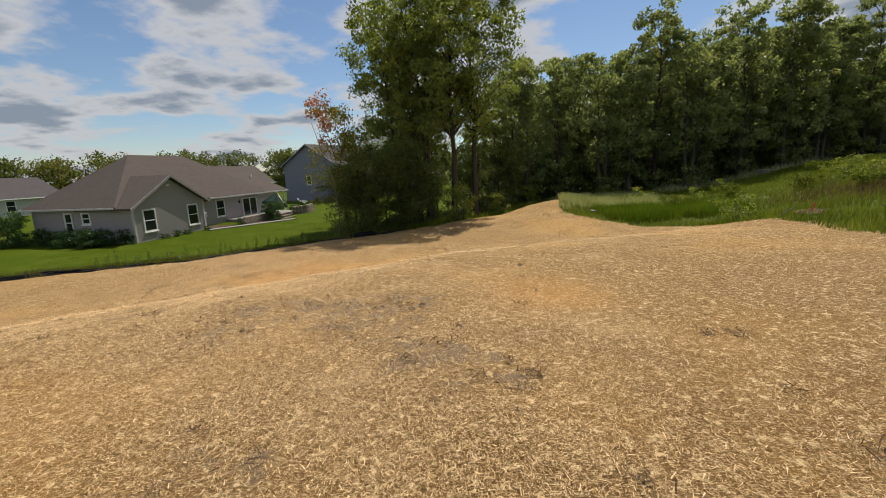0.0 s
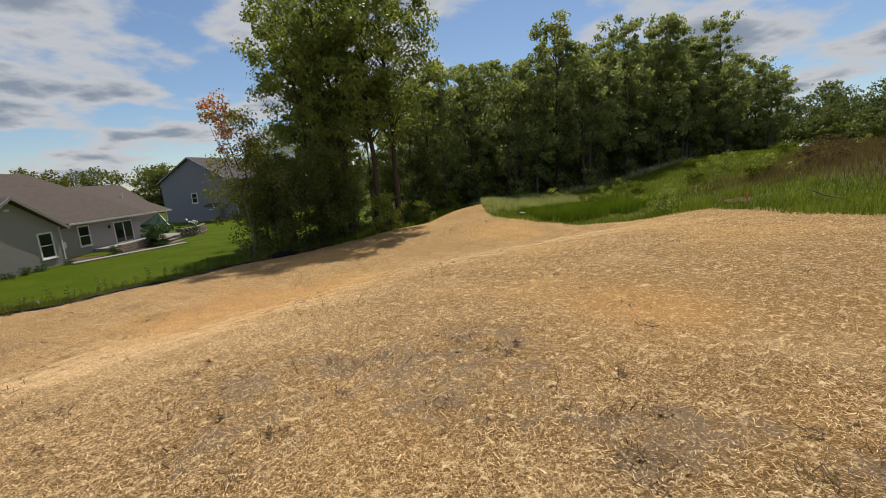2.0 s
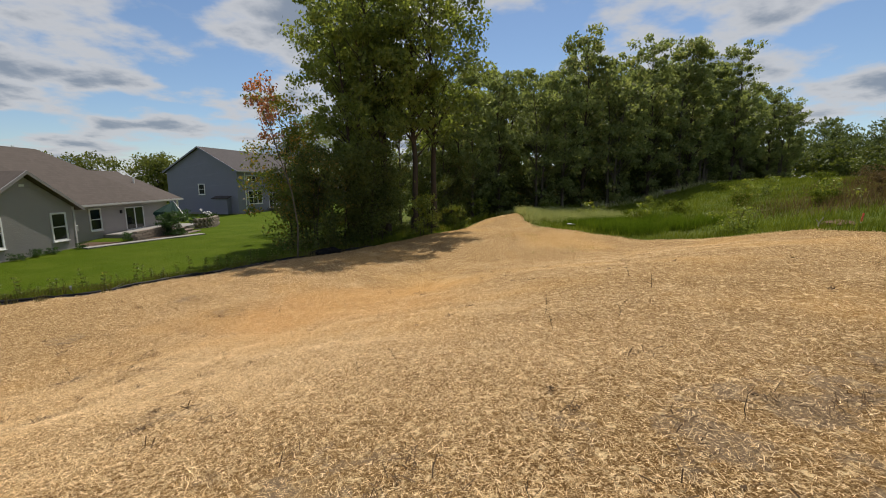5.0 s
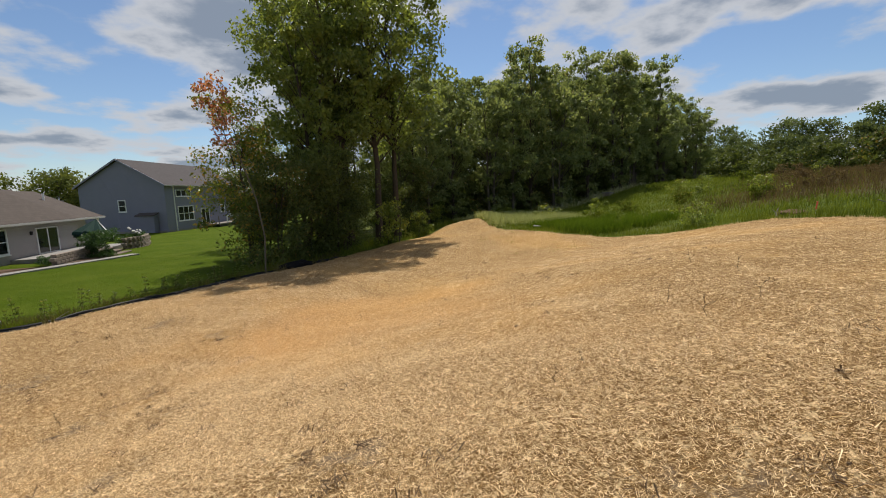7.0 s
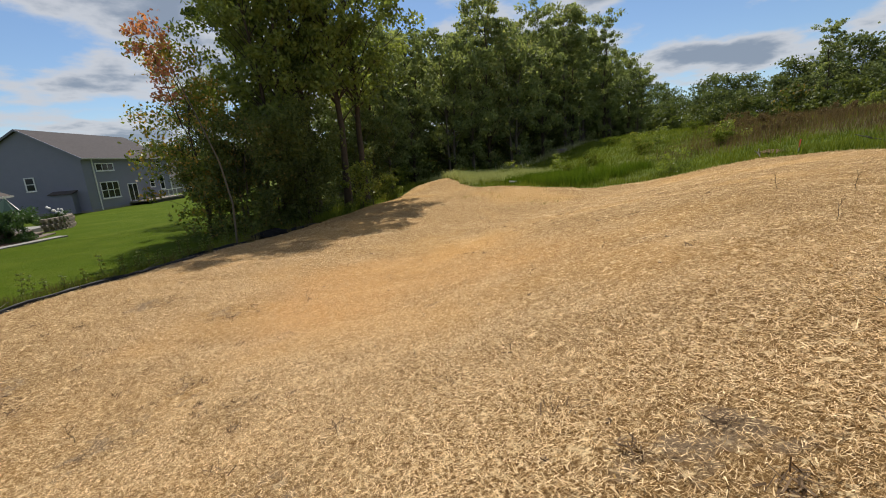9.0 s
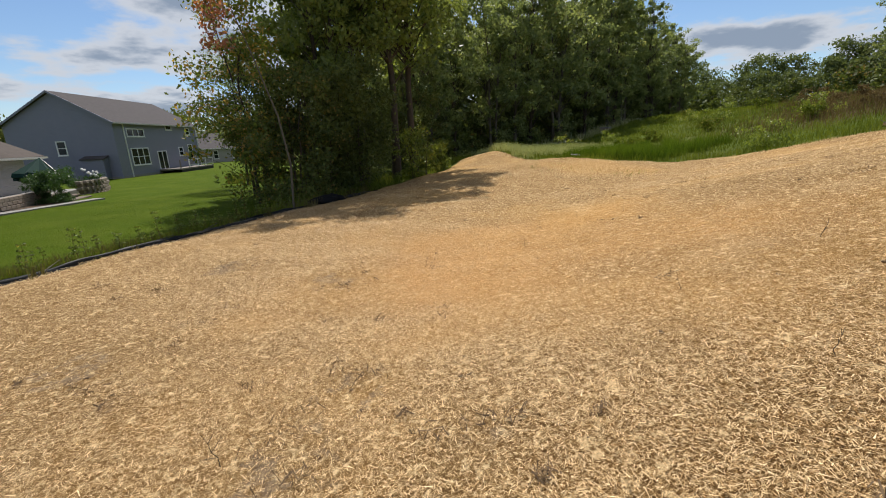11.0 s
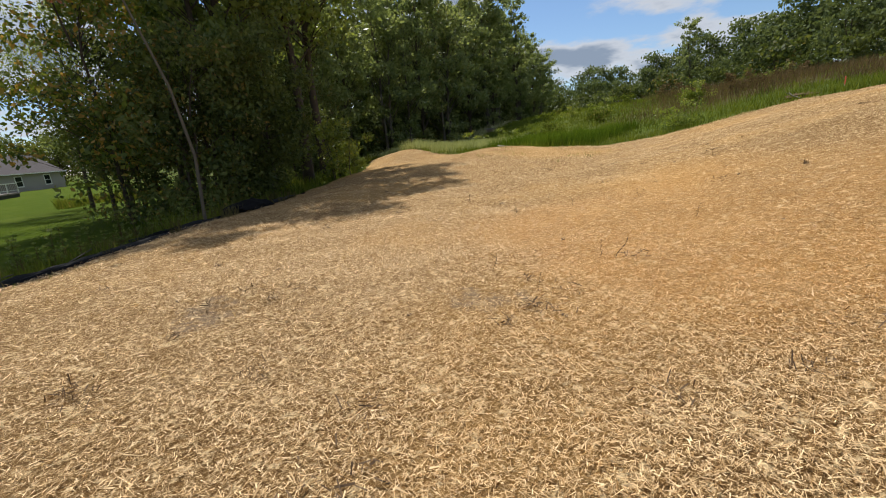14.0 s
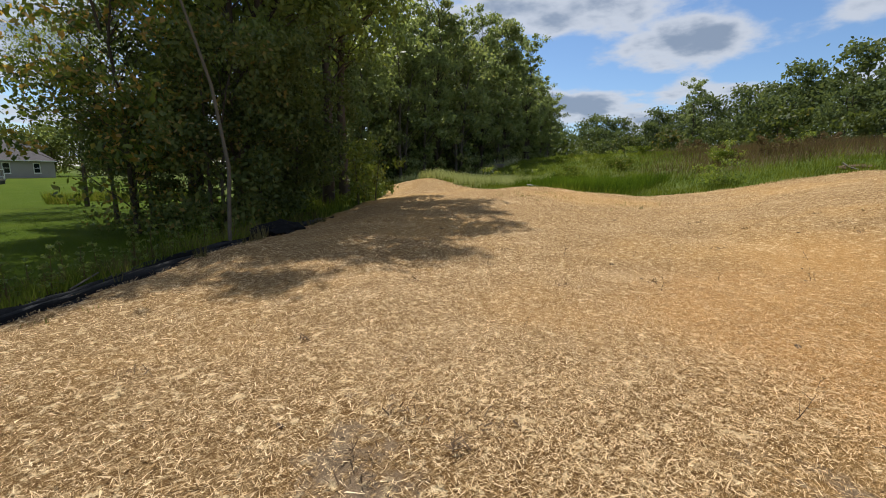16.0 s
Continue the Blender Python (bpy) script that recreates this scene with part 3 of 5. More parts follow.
def ranch_house():
    h = thing("house", house_frame(-23.4, 28.2, -2.55, 6.0), "single-storey grey vinyl-sided house with brown hip roof", "house")
    # walls
    part("gable_wall", gable_wall(0.0, -0.45, 6.2, 2.62, 4.45, 0.2, "y"), M_SIDE_A, h)
    part("side_wall", boxed(-0.45, -0.25, 0.2, 8.3, -0.2, 2.62), M_SIDE_A, h)
    part("foundation", boxed(-0.47, 6.22, -0.02, 0.3, -0.4, 0.16), M_CONC, h)
    part("bay_wall", prism([(6.2, 0.0), (6.2, 0.25), (8.2, 1.75), (8.2, 1.5)], -0.2, 2.62), M_SIDE_A, h)
    part("garden_wall", boxed(8.2, 19.6, 1.5, 1.7, -0.2, 2.62), M_SIDE_A, h)
    part("end_wall", boxed(18.4, 18.6, 1.7, 8.3, -0.2, 2.62), M_SIDE_A, h)
    part("street_wall", boxed(-0.25, 18.4, 8.1, 8.3, -0.2, 2.62), M_SIDE_A, h)
    # roofs
    part("main_roof", slab(hip_planes(-0.85, 17.6, 0.95, 8.7, 2.62, 6.35, 4.7, 10.4), 0.12), M_ROOF_A, h)
    part("gable_roof", slab([[(-0.85, -0.35, 2.52), (2.87, -0.35, 4.66), (2.87, 4.2, 4.66), (-0.85, 4.2, 2.52)], [(2.87, -0.35, 4.66), (6.6, -0.35, 2.52), (6.6, 4.2, 2.52), (2.87, 4.2, 4.66)]], 0.12), M_ROOF_A, h)
    part("patio_roof", slab(hip_planes(7.6, 21.5, 1.05, 7.4, 2.62, 4.75, 11.0, 18.9), 0.12), M_ROOF_A, h)
    part("rake_board", slab([[(-0.9, -0.4, 2.50), (2.87, -0.4, 4.68), (2.87, -0.36, 4.68), (-0.9, -0.36, 2.50)]], 0.18), M_SIDE_A, h)
    part("rake_board", slab([[(2.87, -0.4, 4.68), (6.65, -0.4, 2.50), (6.65, -0.36, 2.50), (2.87, -0.36, 4.68)]], 0.18), M_SIDE_A, h)
    gutter(h, 8.3, 21.5, 1.04, 2.6)
    part("gutter", boxed(-0.97, -0.85, 1.0, 8.7, 2.48, 2.6), M_TRIM, h)
    part("soffit", boxed(8.2, 21.4, 1.1, 1.5, 2.44, 2.5), M_WHITE, h)
    for x, y, z in ((2.2, 3.0, 3.9), (18.0, 3.2, 4.0)):
        v, f = tubes([((x, y, z), (x, y, z + 0.55), 0.07, 0.07)], 8)
        vent = new("roof_vent", mesh_from("roof_vent", v, f, M_WHITE))
        vent.parent = h
    part("corner_board", boxed(-0.49, -0.35, -0.04, 0.1, -0.2, 2.62), M_TRIM, h)
    part("corner_board", boxed(6.12, 6.24, -0.04, 0.06, -0.2, 2.62), M_TRIM, h)
    part("porch_post", boxed(20.9, 21.05, 1.2, 1.35, 0.3, 2.5), M_WHITE, h)
    part("porch_wall", boxed(19.4, 19.6, 1.7, 6.5, -0.2, 2.62), M_SIDE_A, h)
    # openings
    window_in(h, "front", 0.0, 0.38, 1.30, 0.85, 2.25)
    window_in(h, "front", 0.0, 4.50, 5.45, 0.78, 2.25)
    window_in(h, "front", 1.5, 9.75, 10.75, 0.82, 2.2)
    window_in(h, "end", -0.45, 5.0, 5.5, 1.0, 2.2)
    window_in(h, "end", -0.45, 3.5, 4.05, 1.55, 2.2)
    window_in(h, "front", 1.5, 13.6, 15.8, 0.45, 2.1, 2, False, "sliding_door", 0.07)
    part("wall_lamp", boxed(12.9, 13.05, 1.36, 1.5, 1.75, 2.0, bevel=0.03), M_DARK, h)
    part("gable_vent", boxed(2.72, 3.02, -0.03, 0.0, 3.85, 3.97), M_WHITE, h)
    part("meter_box", boxed(7.0, 7.25, 0.55, 0.7, 1.0, 1.4, bevel=0.02), M_SIDE_C, h)
    return h


def two_storey_house():
    h = thing("house", house_frame(-20.4, 62.5, -2.5, 22.5), "two-storey blue-grey vinyl-sided house with dark gable roof", "house")
    L, D, E, R = 16.2, 10.1, 5.6, 8.45
    part("gable_wall", gable_wall(0.0, 0.0, D, E, R - 0.1, 0.2, "x"), M_SIDE_B, h)
    part("gable_wall", gable_wall(L - 0.2, 0.0, D, E, R - 0.1, 0.2, "x"), M_SIDE_B, h)
    part("garden_wall", boxed(0.2, L - 0.2, 0.0, 0.2, 0, E), M_SIDE_B, h)
    part("street_wall", boxed(0.2, L - 0.2, D - 0.2, D, 0, E), M_SIDE_B, h)
    part("foundation", boxed(-0.02, L + 0.02, -0.02, D, -0.5, 0.28), M_CONC, h)
    s = (R + 0.05 - E) / (D / 2)
    e = E - 0.35 * s + 0.05
    part("roof", slab([[(-0.3, -0.35, e), (L + 0.3, -0.35, e), (L + 0.3, D / 2, R + 0.1), (-0.3, D / 2, R + 0.1)], [(-0.3, D / 2, R + 0.1), (L + 0.3, D / 2, R + 0.1), (L + 0.3, D + 0.35, e), (-0.3, D + 0.35, e)]], 0.13), M_ROOF_B, h)
    for y0, z0, y1, z1 in ((-0.35, e, D / 2, R + 0.1), (D / 2, R + 0.1, D + 0.35, e)):
        part("rake_board", slab([[(-0.36, y0, z0 + 0.01), (-0.36, y1, z1 + 0.01), (-0.31, y1, z1 + 0.01), (-0.31, y0, z0 + 0.01)]], 0.2), M_SIDE_B, h)
    gutter(h, -0.3, L + 0.3, -0.35, e)
    for x in (1.45, 15.95):
        part("downspout", boxed(x, x + 0.09, -0.1, -0.01, 0.1, e - 0.1), M_WHITE, h)
    part("corner_board", boxed(-0.03, 0.1, -0.03, 0.1, 0, E), M_SIDE_B, h)
    part("corner_board", boxed(L - 0.1, L + 0.03, -0.03, 0.1, 0, E), M_WHITE, h)
    window_in(h, "end", 0.0, 4.75, 5.5, 2.62, 3.82)
    window_in(h, "front", 0.0, 2.0, 4.7, 4.2, 4.85, 3, False)
    window_in(h, "front", 0.0, 2.1, 4.9, 1.3, 2.9, 3)
    window_in(h, "front", 0.0, 6.6, 8.25, 0.55, 2.5, 2, False, "sliding_door", 0.08)
    window_in(h, "front", 0.0, 11.2, 12.05, 1.95, 2.85)
    window_in(h, "front", 0.0, 9.1, 10.2, 4.98, 5.4, 1, False)
    window_in(h, "front", 0.0, 13.4, 14.3, 4.45, 5.15)
    window_in(h, "front", 0.0, 13.45, 14.35, 1.55, 3.15)
    bay = part("bay", boxed(-0.75, 0.0, 1.05, 3.05, 0.1, 2.1), M_SIDE_B, h, "small boxed-out bay on the end wall")
    part("bay_roof", slab([[(-0.9, 0.9, 2.1), (-0.9, 3.2, 2.1), (0.0, 3.2, 2.38), (0.0, 0.9, 2.38)]], 0.08), M_ROOF_B, bay)
    deck = part("deck", boxed(6.3, 14.4, -2.4, -0.03, 0.38, 0.52), M_WOOD, h, "low grey wooden deck")
    part("skirt", boxed(6.4, 14.3, -2.35, -2.3, -0.3, 0.38), M_DARK, deck)
    for x in (6.4, 8.4, 10.4, 12.4, 14.3):
        part("deck_post", boxed(x - 0.05, x + 0.05, -2.38, -2.28, 0.52, 1.45), M_WOOD if x < 8 else M_WHITE, deck)
    part("handrail", boxed(8.4, 14.3, -2.39, -2.27, 1.4, 1.48), M_WHITE, deck)
    part("handrail", boxed(8.4, 14.3, -2.36, -2.3, 0.75, 0.8), M_WHITE, deck)
    x = 8.6
    while x < 14.2:
        part("baluster", boxed(x, x + 0.035, -2.35, -2.31, 0.8, 1.4), M_WOOD, deck)
        x += 0.28
    return h


def far_house(x, y, heading, wide, deep, eave, peak, wall, roof, label):
    h = thing("house", house_frame(x, y, -2.6, heading), label, "house", "neighbouring houses")
    part("gable_wall", gable_wall(0.0, 0, deep, eave, peak, 0.2, "x"), wall, h)
    part("gable_wall", gable_wall(wide - 0.2, 0, deep, eave, peak, 0.2, "x"), wall, h)
    part("garden_wall", boxed(0.2, wide - 0.2, 0, 0.2, 0, eave), wall, h)
    part("street_wall", boxed(0.2, wide - 0.2, deep - 0.2, deep, 0, eave), wall, h)
    s = 0.3 * (peak - eave) / (deep / 2)
    part("roof", slab([[(-0.3, -0.3, eave - s), (wide + 0.3, -0.3, eave - s), (wide + 0.3, deep / 2, peak + 0.1), (-0.3, deep / 2, peak + 0.1)], [(-0.3, deep / 2, peak + 0.1), (wide + 0.3, deep / 2, peak + 0.1), (wide + 0.3, deep + 0.3, eave - s), (-0.3, deep + 0.3, eave - s)]], 0.15), roof, h)
    for k in (0.2, 0.5, 0.8):
        window_in(h, "front", 0.0, wide * k - 0.5, wide * k + 0.5, 0.9, 2.2)
    part("gutter", boxed(-0.3, wide + 0.3, -0.42, -0.3, eave - s - 0.12, eave - s), M_WHITE, h)
    return h


ranch_house()
two_storey_house()


# ---- trees ----
RNG = np.random.default_rng(11)
BIG = [tree_meshes("tall_tree", 21, 18.5, 3.9, 0.30, 66, 160, 0.25, M_LEAF, None, 0.2, 0.02, 2, 0.55, 0.44),
       tree_meshes("tall_tree", 22, 17.5, 3.6, 0.34, 66, 160, 0.25, M_LEAF, None, 0.19, 0.05, 2, 0.6, 0.44),
       tree_meshes("tall_tree", 23, 19.0, 4.2, 0.36, 74, 160, 0.25, M_LEAF, None, 0.26, 0.02, 1, 0.62, 0.42),
       tree_meshes("tall_tree", 24, 19.0, 4.0, 0.36, 66, 160, 0.25, M_LEAF, None, 0.22, 0.03, 2, 0.55, 0.44)]
WOOD = [tree_meshes("wood_tree", 31, 16.5, 2.8, 0.04, 92, 66, 0.33, M_LEAF_WOOD, M_PALEBARK, 0.17, 0.01, 1, 0.5, 0.5),
        tree_meshes("wood_tree", 32, 18.0, 2.5, 0.05, 96, 66, 0.33, M_LEAF_WOOD, M_BARK, 0.17, 0.02, 1, 0.55, 0.5),
        tree_meshes("wood_tree", 33, 15.5, 3.1, 0.04, 92, 66, 0.33, M_LEAF_WOOD, M_PALEBARK, 0.17, 0.02, 2, 0.45, 0.5)]
HEDGE = [tree_meshes("hedge_tree", 43, 13.0, 5.2, 0.02, 80, 48, 0.50, M_LEAF_HEDGE, None, 0.25, 0.02, 1, 0.4, 0.6),
         tree_meshes("hedge_tree", 44, 10.5, 5.0, 0.02, 76, 48, 0.50, M_LEAF_HEDGE, None, 0.2, 0.02, 2, 0.35, 0.6)]
BACK = tree_meshes("back_tree", 45, 15.5, 4.4, 0.01, 70, 55, 0.55, M_LEAF_WOOD, None, 0.2, 0.02, 1, 0.4, 0.6)
FAR = [tree_meshes("far_tree", 41, 10.0, 4.6, 0.04, 60, 60, 0.45, M_LEAF_FAR, None, 0.2, 0.02, 1, 0.45, 0.75),
       tree_meshes("far_tree", 42, 8.5, 4.4, 0.04, 56, 60, 0.45, M_LEAF_FAR, None, 0.2, 0.02, 1, 0.4, 0.75)]
# understorey leaf colour carries the shade under the tall stand
UNDER = [tree_meshes("understorey_tree", 51, 6.5, 2.3, 0.04, 50, 165, 0.15, M_LEAF_UNDER_SHADE, None, 0.07, 0.04, 2, 0.45, 0.7),
         tree_meshes("understorey_tree", 52, 5.5, 2.2, 0.03, 52, 165, 0.15, M_LEAF_UNDER_SHADE, None, 0.06, 0.06, 3, 0.4, 0.7)]

# the tall stand by the fence
for i, (x, y, s) in enumerate(((-5.6, 32.2, 0.84), (-3.6, 33.6, 0.98), (-2.0, 33.6, 0.96), (-0.3, 35.0, 0.97), (-4.6, 36.2, 0.9), (-6.4, 37.6, 0.85))):
    plant("tree", (BIG[0], BIG[3], BIG[2], BIG[2], BIG[1], BIG[1])[i], x, y, i * 1.7, s, "tall broadleaf tree with dark backlit crown beside the fence", "tree", "tall stand by the fence")
for i, (x, y, s) in enumerate(((-8.3, 28.6, 0.85), (-6.9, 29.8, 1.0), (-5.2, 30.8, 0.95), (-4.3, 31.9, 0.85), (-3.4, 35.2, 0.75), (-0.6, 37.6, 0.8), (1.8, 40.4, 0.9), (-8.9, 31.4, 0.7))):
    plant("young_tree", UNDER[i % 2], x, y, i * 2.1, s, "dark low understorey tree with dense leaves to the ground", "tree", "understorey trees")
SKIRT = tree_meshes("shade_tree", 53, 8.2, 2.7, 0.26, 60, 190, 0.15, M_LEAF_UNDER_SHADE, None, 0.09, 0.03, 2, 0.45, 0.62)
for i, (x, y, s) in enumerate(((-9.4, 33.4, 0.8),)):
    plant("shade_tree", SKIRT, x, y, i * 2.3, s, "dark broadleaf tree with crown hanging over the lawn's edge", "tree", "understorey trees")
PALE = tubes([((0, 0, -0.1), (0.1, 0, 1.6), 0.042, 0.038), ((0.1, 0, 1.6), (-0.1, 0.05, 3.2), 0.038, 0.032), ((-0.1, 0.05, 3.2), (-0.65, 0.1, 5.2), 0.032, 0.022), ((-0.65, 0.1, 5.2), (-1.2, 0.2, 7.0), 0.022, 0.01)], 7)
bare_stem = new("bare_stem", mesh_from("bare_stem", PALE[0], PALE[1], M_PALEBARK, True))
bare_stem.matrix_world = Matrix.Translation((-8.75, 25.9, float(height(-8.75, 25.9))))
tagged(bare_stem, "thin pale leaning tree stem before dark foliage", "tree stem")

RED = tree_meshes("turning_tree", 61, 9.0, 2.1, 0.10, 60, 110, 0.16, M_LEAF_RED, M_BARK, 0.075, 0.05, 1, 0.3, 0.7)
turning = plant("turning_tree", RED, -9.6, 30.6, 0.4, 1.0, "slender young tree with yellow-green leaves turning red on top", "tree")
TOPS = tree_meshes("turning_top", 64, 4.6, 0.9, 0.25, 24, 34, 0.17, M_LEAF_RUST, M_BARK, 0.03, 0.04, 1, 0.4, 0.8)
for nm, me in (("leader", TOPS[0]), ("red_leaves", TOPS[1])):
    o = new(nm, me)
    o.parent = turning
    o.matrix_local = Matrix.Translation((-0.5, -0.2, 5.2)) @ pose(0, 0, 0, 6, -15, 0)
THIN = tree_meshes("thin_tree", 62, 9.5, 2.5, 0.22, 50, 190, 0.105, M_LEAF_WOOD, M_BARK, 0.09, 0.07, 1, 0.5, 0.62)
plant("thin_tree", THIN, -9.7, 41.6, 2.6, 1.0, "thin open-crowned tree standing on the mown lawn", "tree")

# woods behind the meadow
for i, (x, y, s) in enumerate(((1.6, 41.0, 0.66), (3.4, 43.2, 0.74), (0.2, 43.5, 0.7), (-2.2, 41.0, 0.72), (-4.4, 42.0, 0.7))):
    plant("tree", WOOD[i % 3], x, y, i * 1.9, s, "leafy green tree between the tall stand and the woods", "tree", "woodland edge")
k = 0
for row in range(3):
    for j in range(20):
        x = 5.6 + j * 3.3 + RNG.uniform(-0.9, 0.9)
        y = 43.0 + (x - 3) * 0.36 + row * 5.5 + RNG.uniform(-1.2, 1.2)
        s = 0.82 + 0.26 * math.sin(math.pi * min(1, max(0, (x - 4) / 62))) + RNG.uniform(-0.10, 0.10)
        if x > 46:
            s *= 0.97
        plant("tree", WOOD[k % 3] if row < 2 else BACK, x, y, RNG.uniform(0, 6.28), s, "dense dark green woodland tree at the meadow's edge", "tree", "woodland edge")
        k += 1
# same shade-darkened leaves, for the gloom at the wood's foot
THICKET = [tree_meshes("thicket", 46, 4.6, 2.6, 0.02, 50, 46, 0.34, M_LEAF_UNDER_SHADE, None, 0.06, 0.04, 3, 0.35, 0.6),
           tree_meshes("thicket", 47, 3.8, 2.8, 0.02, 50, 46, 0.34, M_LEAF_UNDER_SHADE, None, 0.06, 0.04, 3, 0.3, 0.6)]
for j in range(24):
    x = 4.0 + j * 2.75
    plant("thicket", THICKET[j % 2], x, 46.5 + (x - 3) * 0.36 + RNG.uniform(-1, 1), j * 1.3, RNG.uniform(0.85, 1.15), "dense dark shrub closing the wood's foot", "shrub", "woodland shrubs")
# far trees across the field and behind the houses
for j in range(34):
    f = (j // 2) / 16
    x = 106 - 46 * max(0, f - 0.42) / 0.58 + RNG.uniform(-3, 3) + 7 * (j % 2)
    y = 96 - 108 * f + RNG.uniform(-2, 2)
    plant("tree", HEDGE[(j + 1) % 2 if j % 5 else 0], x, y, RNG.uniform(0, 6.28), (0.9 + 0.22 * (j % 2) + RNG.uniform(-0.12, 0.12)) * (1.0 + 0.38 * min(1, max(0, f - 0.36) / 0.3)), "dark green hedgerow tree across the field", "tree", "far hedgerow")
for j in range(42):
    f = j / 41
    plant("tree", FAR[j % 2], -112 + 150 * f + RNG.uniform(-2, 2), 72 + 42 * math.sin(f * 2.2) + RNG.uniform(-5, 5), RNG.uniform(0, 6.28), RNG.uniform(0.85, 1.2) * 0.95, "pale yellow-green tree beyond the houses", "tree", "trees beyond the houses")
for j in range(20):
    f = j / 19
    plant("thicket", THICKET[j % 2], 92 - 40 * max(0, f - 0.42) / 0.58 + RNG.uniform(-3, 3), 92 - 100 * f, j * 1.3, RNG.uniform(1.3, 2.0), "dark rounded shrub at the far hedgerow's foot", "shrub", "hedgerow shrubs")
plant("tree", WOOD[1], 92.0, 46.5, 0.7, 1.0, "tall single tree rising above the far hedgerow")
far_house(-62.0, 46.0, 6.0, 14.0, 9.0, 2.7, 5.2, M_SIDE_C, M_ROOF_B, "pale single-storey house with dark gable roof")
far_house(-18.0, 92.0, 40.0, 16.0, 9.0, 2.8, 5.4, M_SIDE_A, M_ROOF_B, "pale ranch house with brown roof beyond the lawns")
far_house(-45.0, 76.0, 10.0, 14.0, 9.0, 3.0, 6.2, M_SIDE_A, M_ROOF_A, "grey house with reddish brown roof behind others")

# ---- shrubs ----
SHRUB = tree_meshes("shrub", 71, 2.3, 0.95, 0.02, 34, 60, 0.13, M_LEAF_YEL, M_BARK, 0.025, 0.1, 4, 0.45, 0.8)
plant("shrub", SHRUB, -1.5, 31.4, 0.3, 1.1, "yellow-green leafy shrub at the foot of the trees", "shrub")
plant("shrub", SHRUB, 1.6, 35.6, 2.3, 0.75, "small yellow-green sapling at the wood's foot", "shrub")
plant("shrub", SHRUB, 5.2, 41.8, 1.3, 0.8, "small yellow-green sapling at the wood's foot", "shrub")
BUSH = tree_meshes("bush", 72, 2.3, 1.25, 0.02, 70, 110, 0.12, M_LEAF_BUSH, M_BARK, 0.03, 0.1, 4, 0.5, 0.62)
LOWB = tree_meshes("low_bush", 73, 1.0, 0.8, 0.02, 26, 60, 0.1, M_LEAF_BUSH, M_BARK, 0.02, 0.1, 3, 0.5, 0.7)


def house_at(u, v):
    """World place of a point in the ranch house's own frame."""
    a = radians(6.0)
    return -23.4 + u * math.sin(a) - v * math.cos(a), 28.2 + u * math.cos(a) + v * math.sin(a)


plant("bush", BUSH, *house_at(12.0, -2.75), 0.0, 0.78, "large round clipped green bush beside the patio", "bush")
for i in range(7):
    plant("bush", LOWB, *house_at(-1.3 - 0.25 * (i % 2), 0.6 + i * 1.15), i * 1.1, 1.15, "low dark foundation bush against the house wall", "bush", "foundation bushes")
plant("bush", BUSH, *house_at(-1.6, 9.6), 1.0, 1.0, "large dark bush beside the house", "bush")
plant("bush", BUSH, *house_at(-3.0, 11.4), 2.0, 0.9, "large dark bush beside the house", "bush")
for i, (u, v, s) in enumerate(((1.4, -0.5, 0.4), (2.8, -0.5, 0.45), (3.6, -0.5, 0.4), (5.6, -0.5, 0.4), (9.0, -1.2, 0.55), (9.8, -1.1, 0.5), (16.9, -2.1, 0.6), (18.0, -2.3, 0.75), (19.4, -2.2, 0.7))):
    plant("garden_plant", LOWB, *house_at(u, v), i * 1.3, s, "small leafy garden plant in the bed by the house", "plant", "garden plants", 0.45 if u > 16 else 0.0)


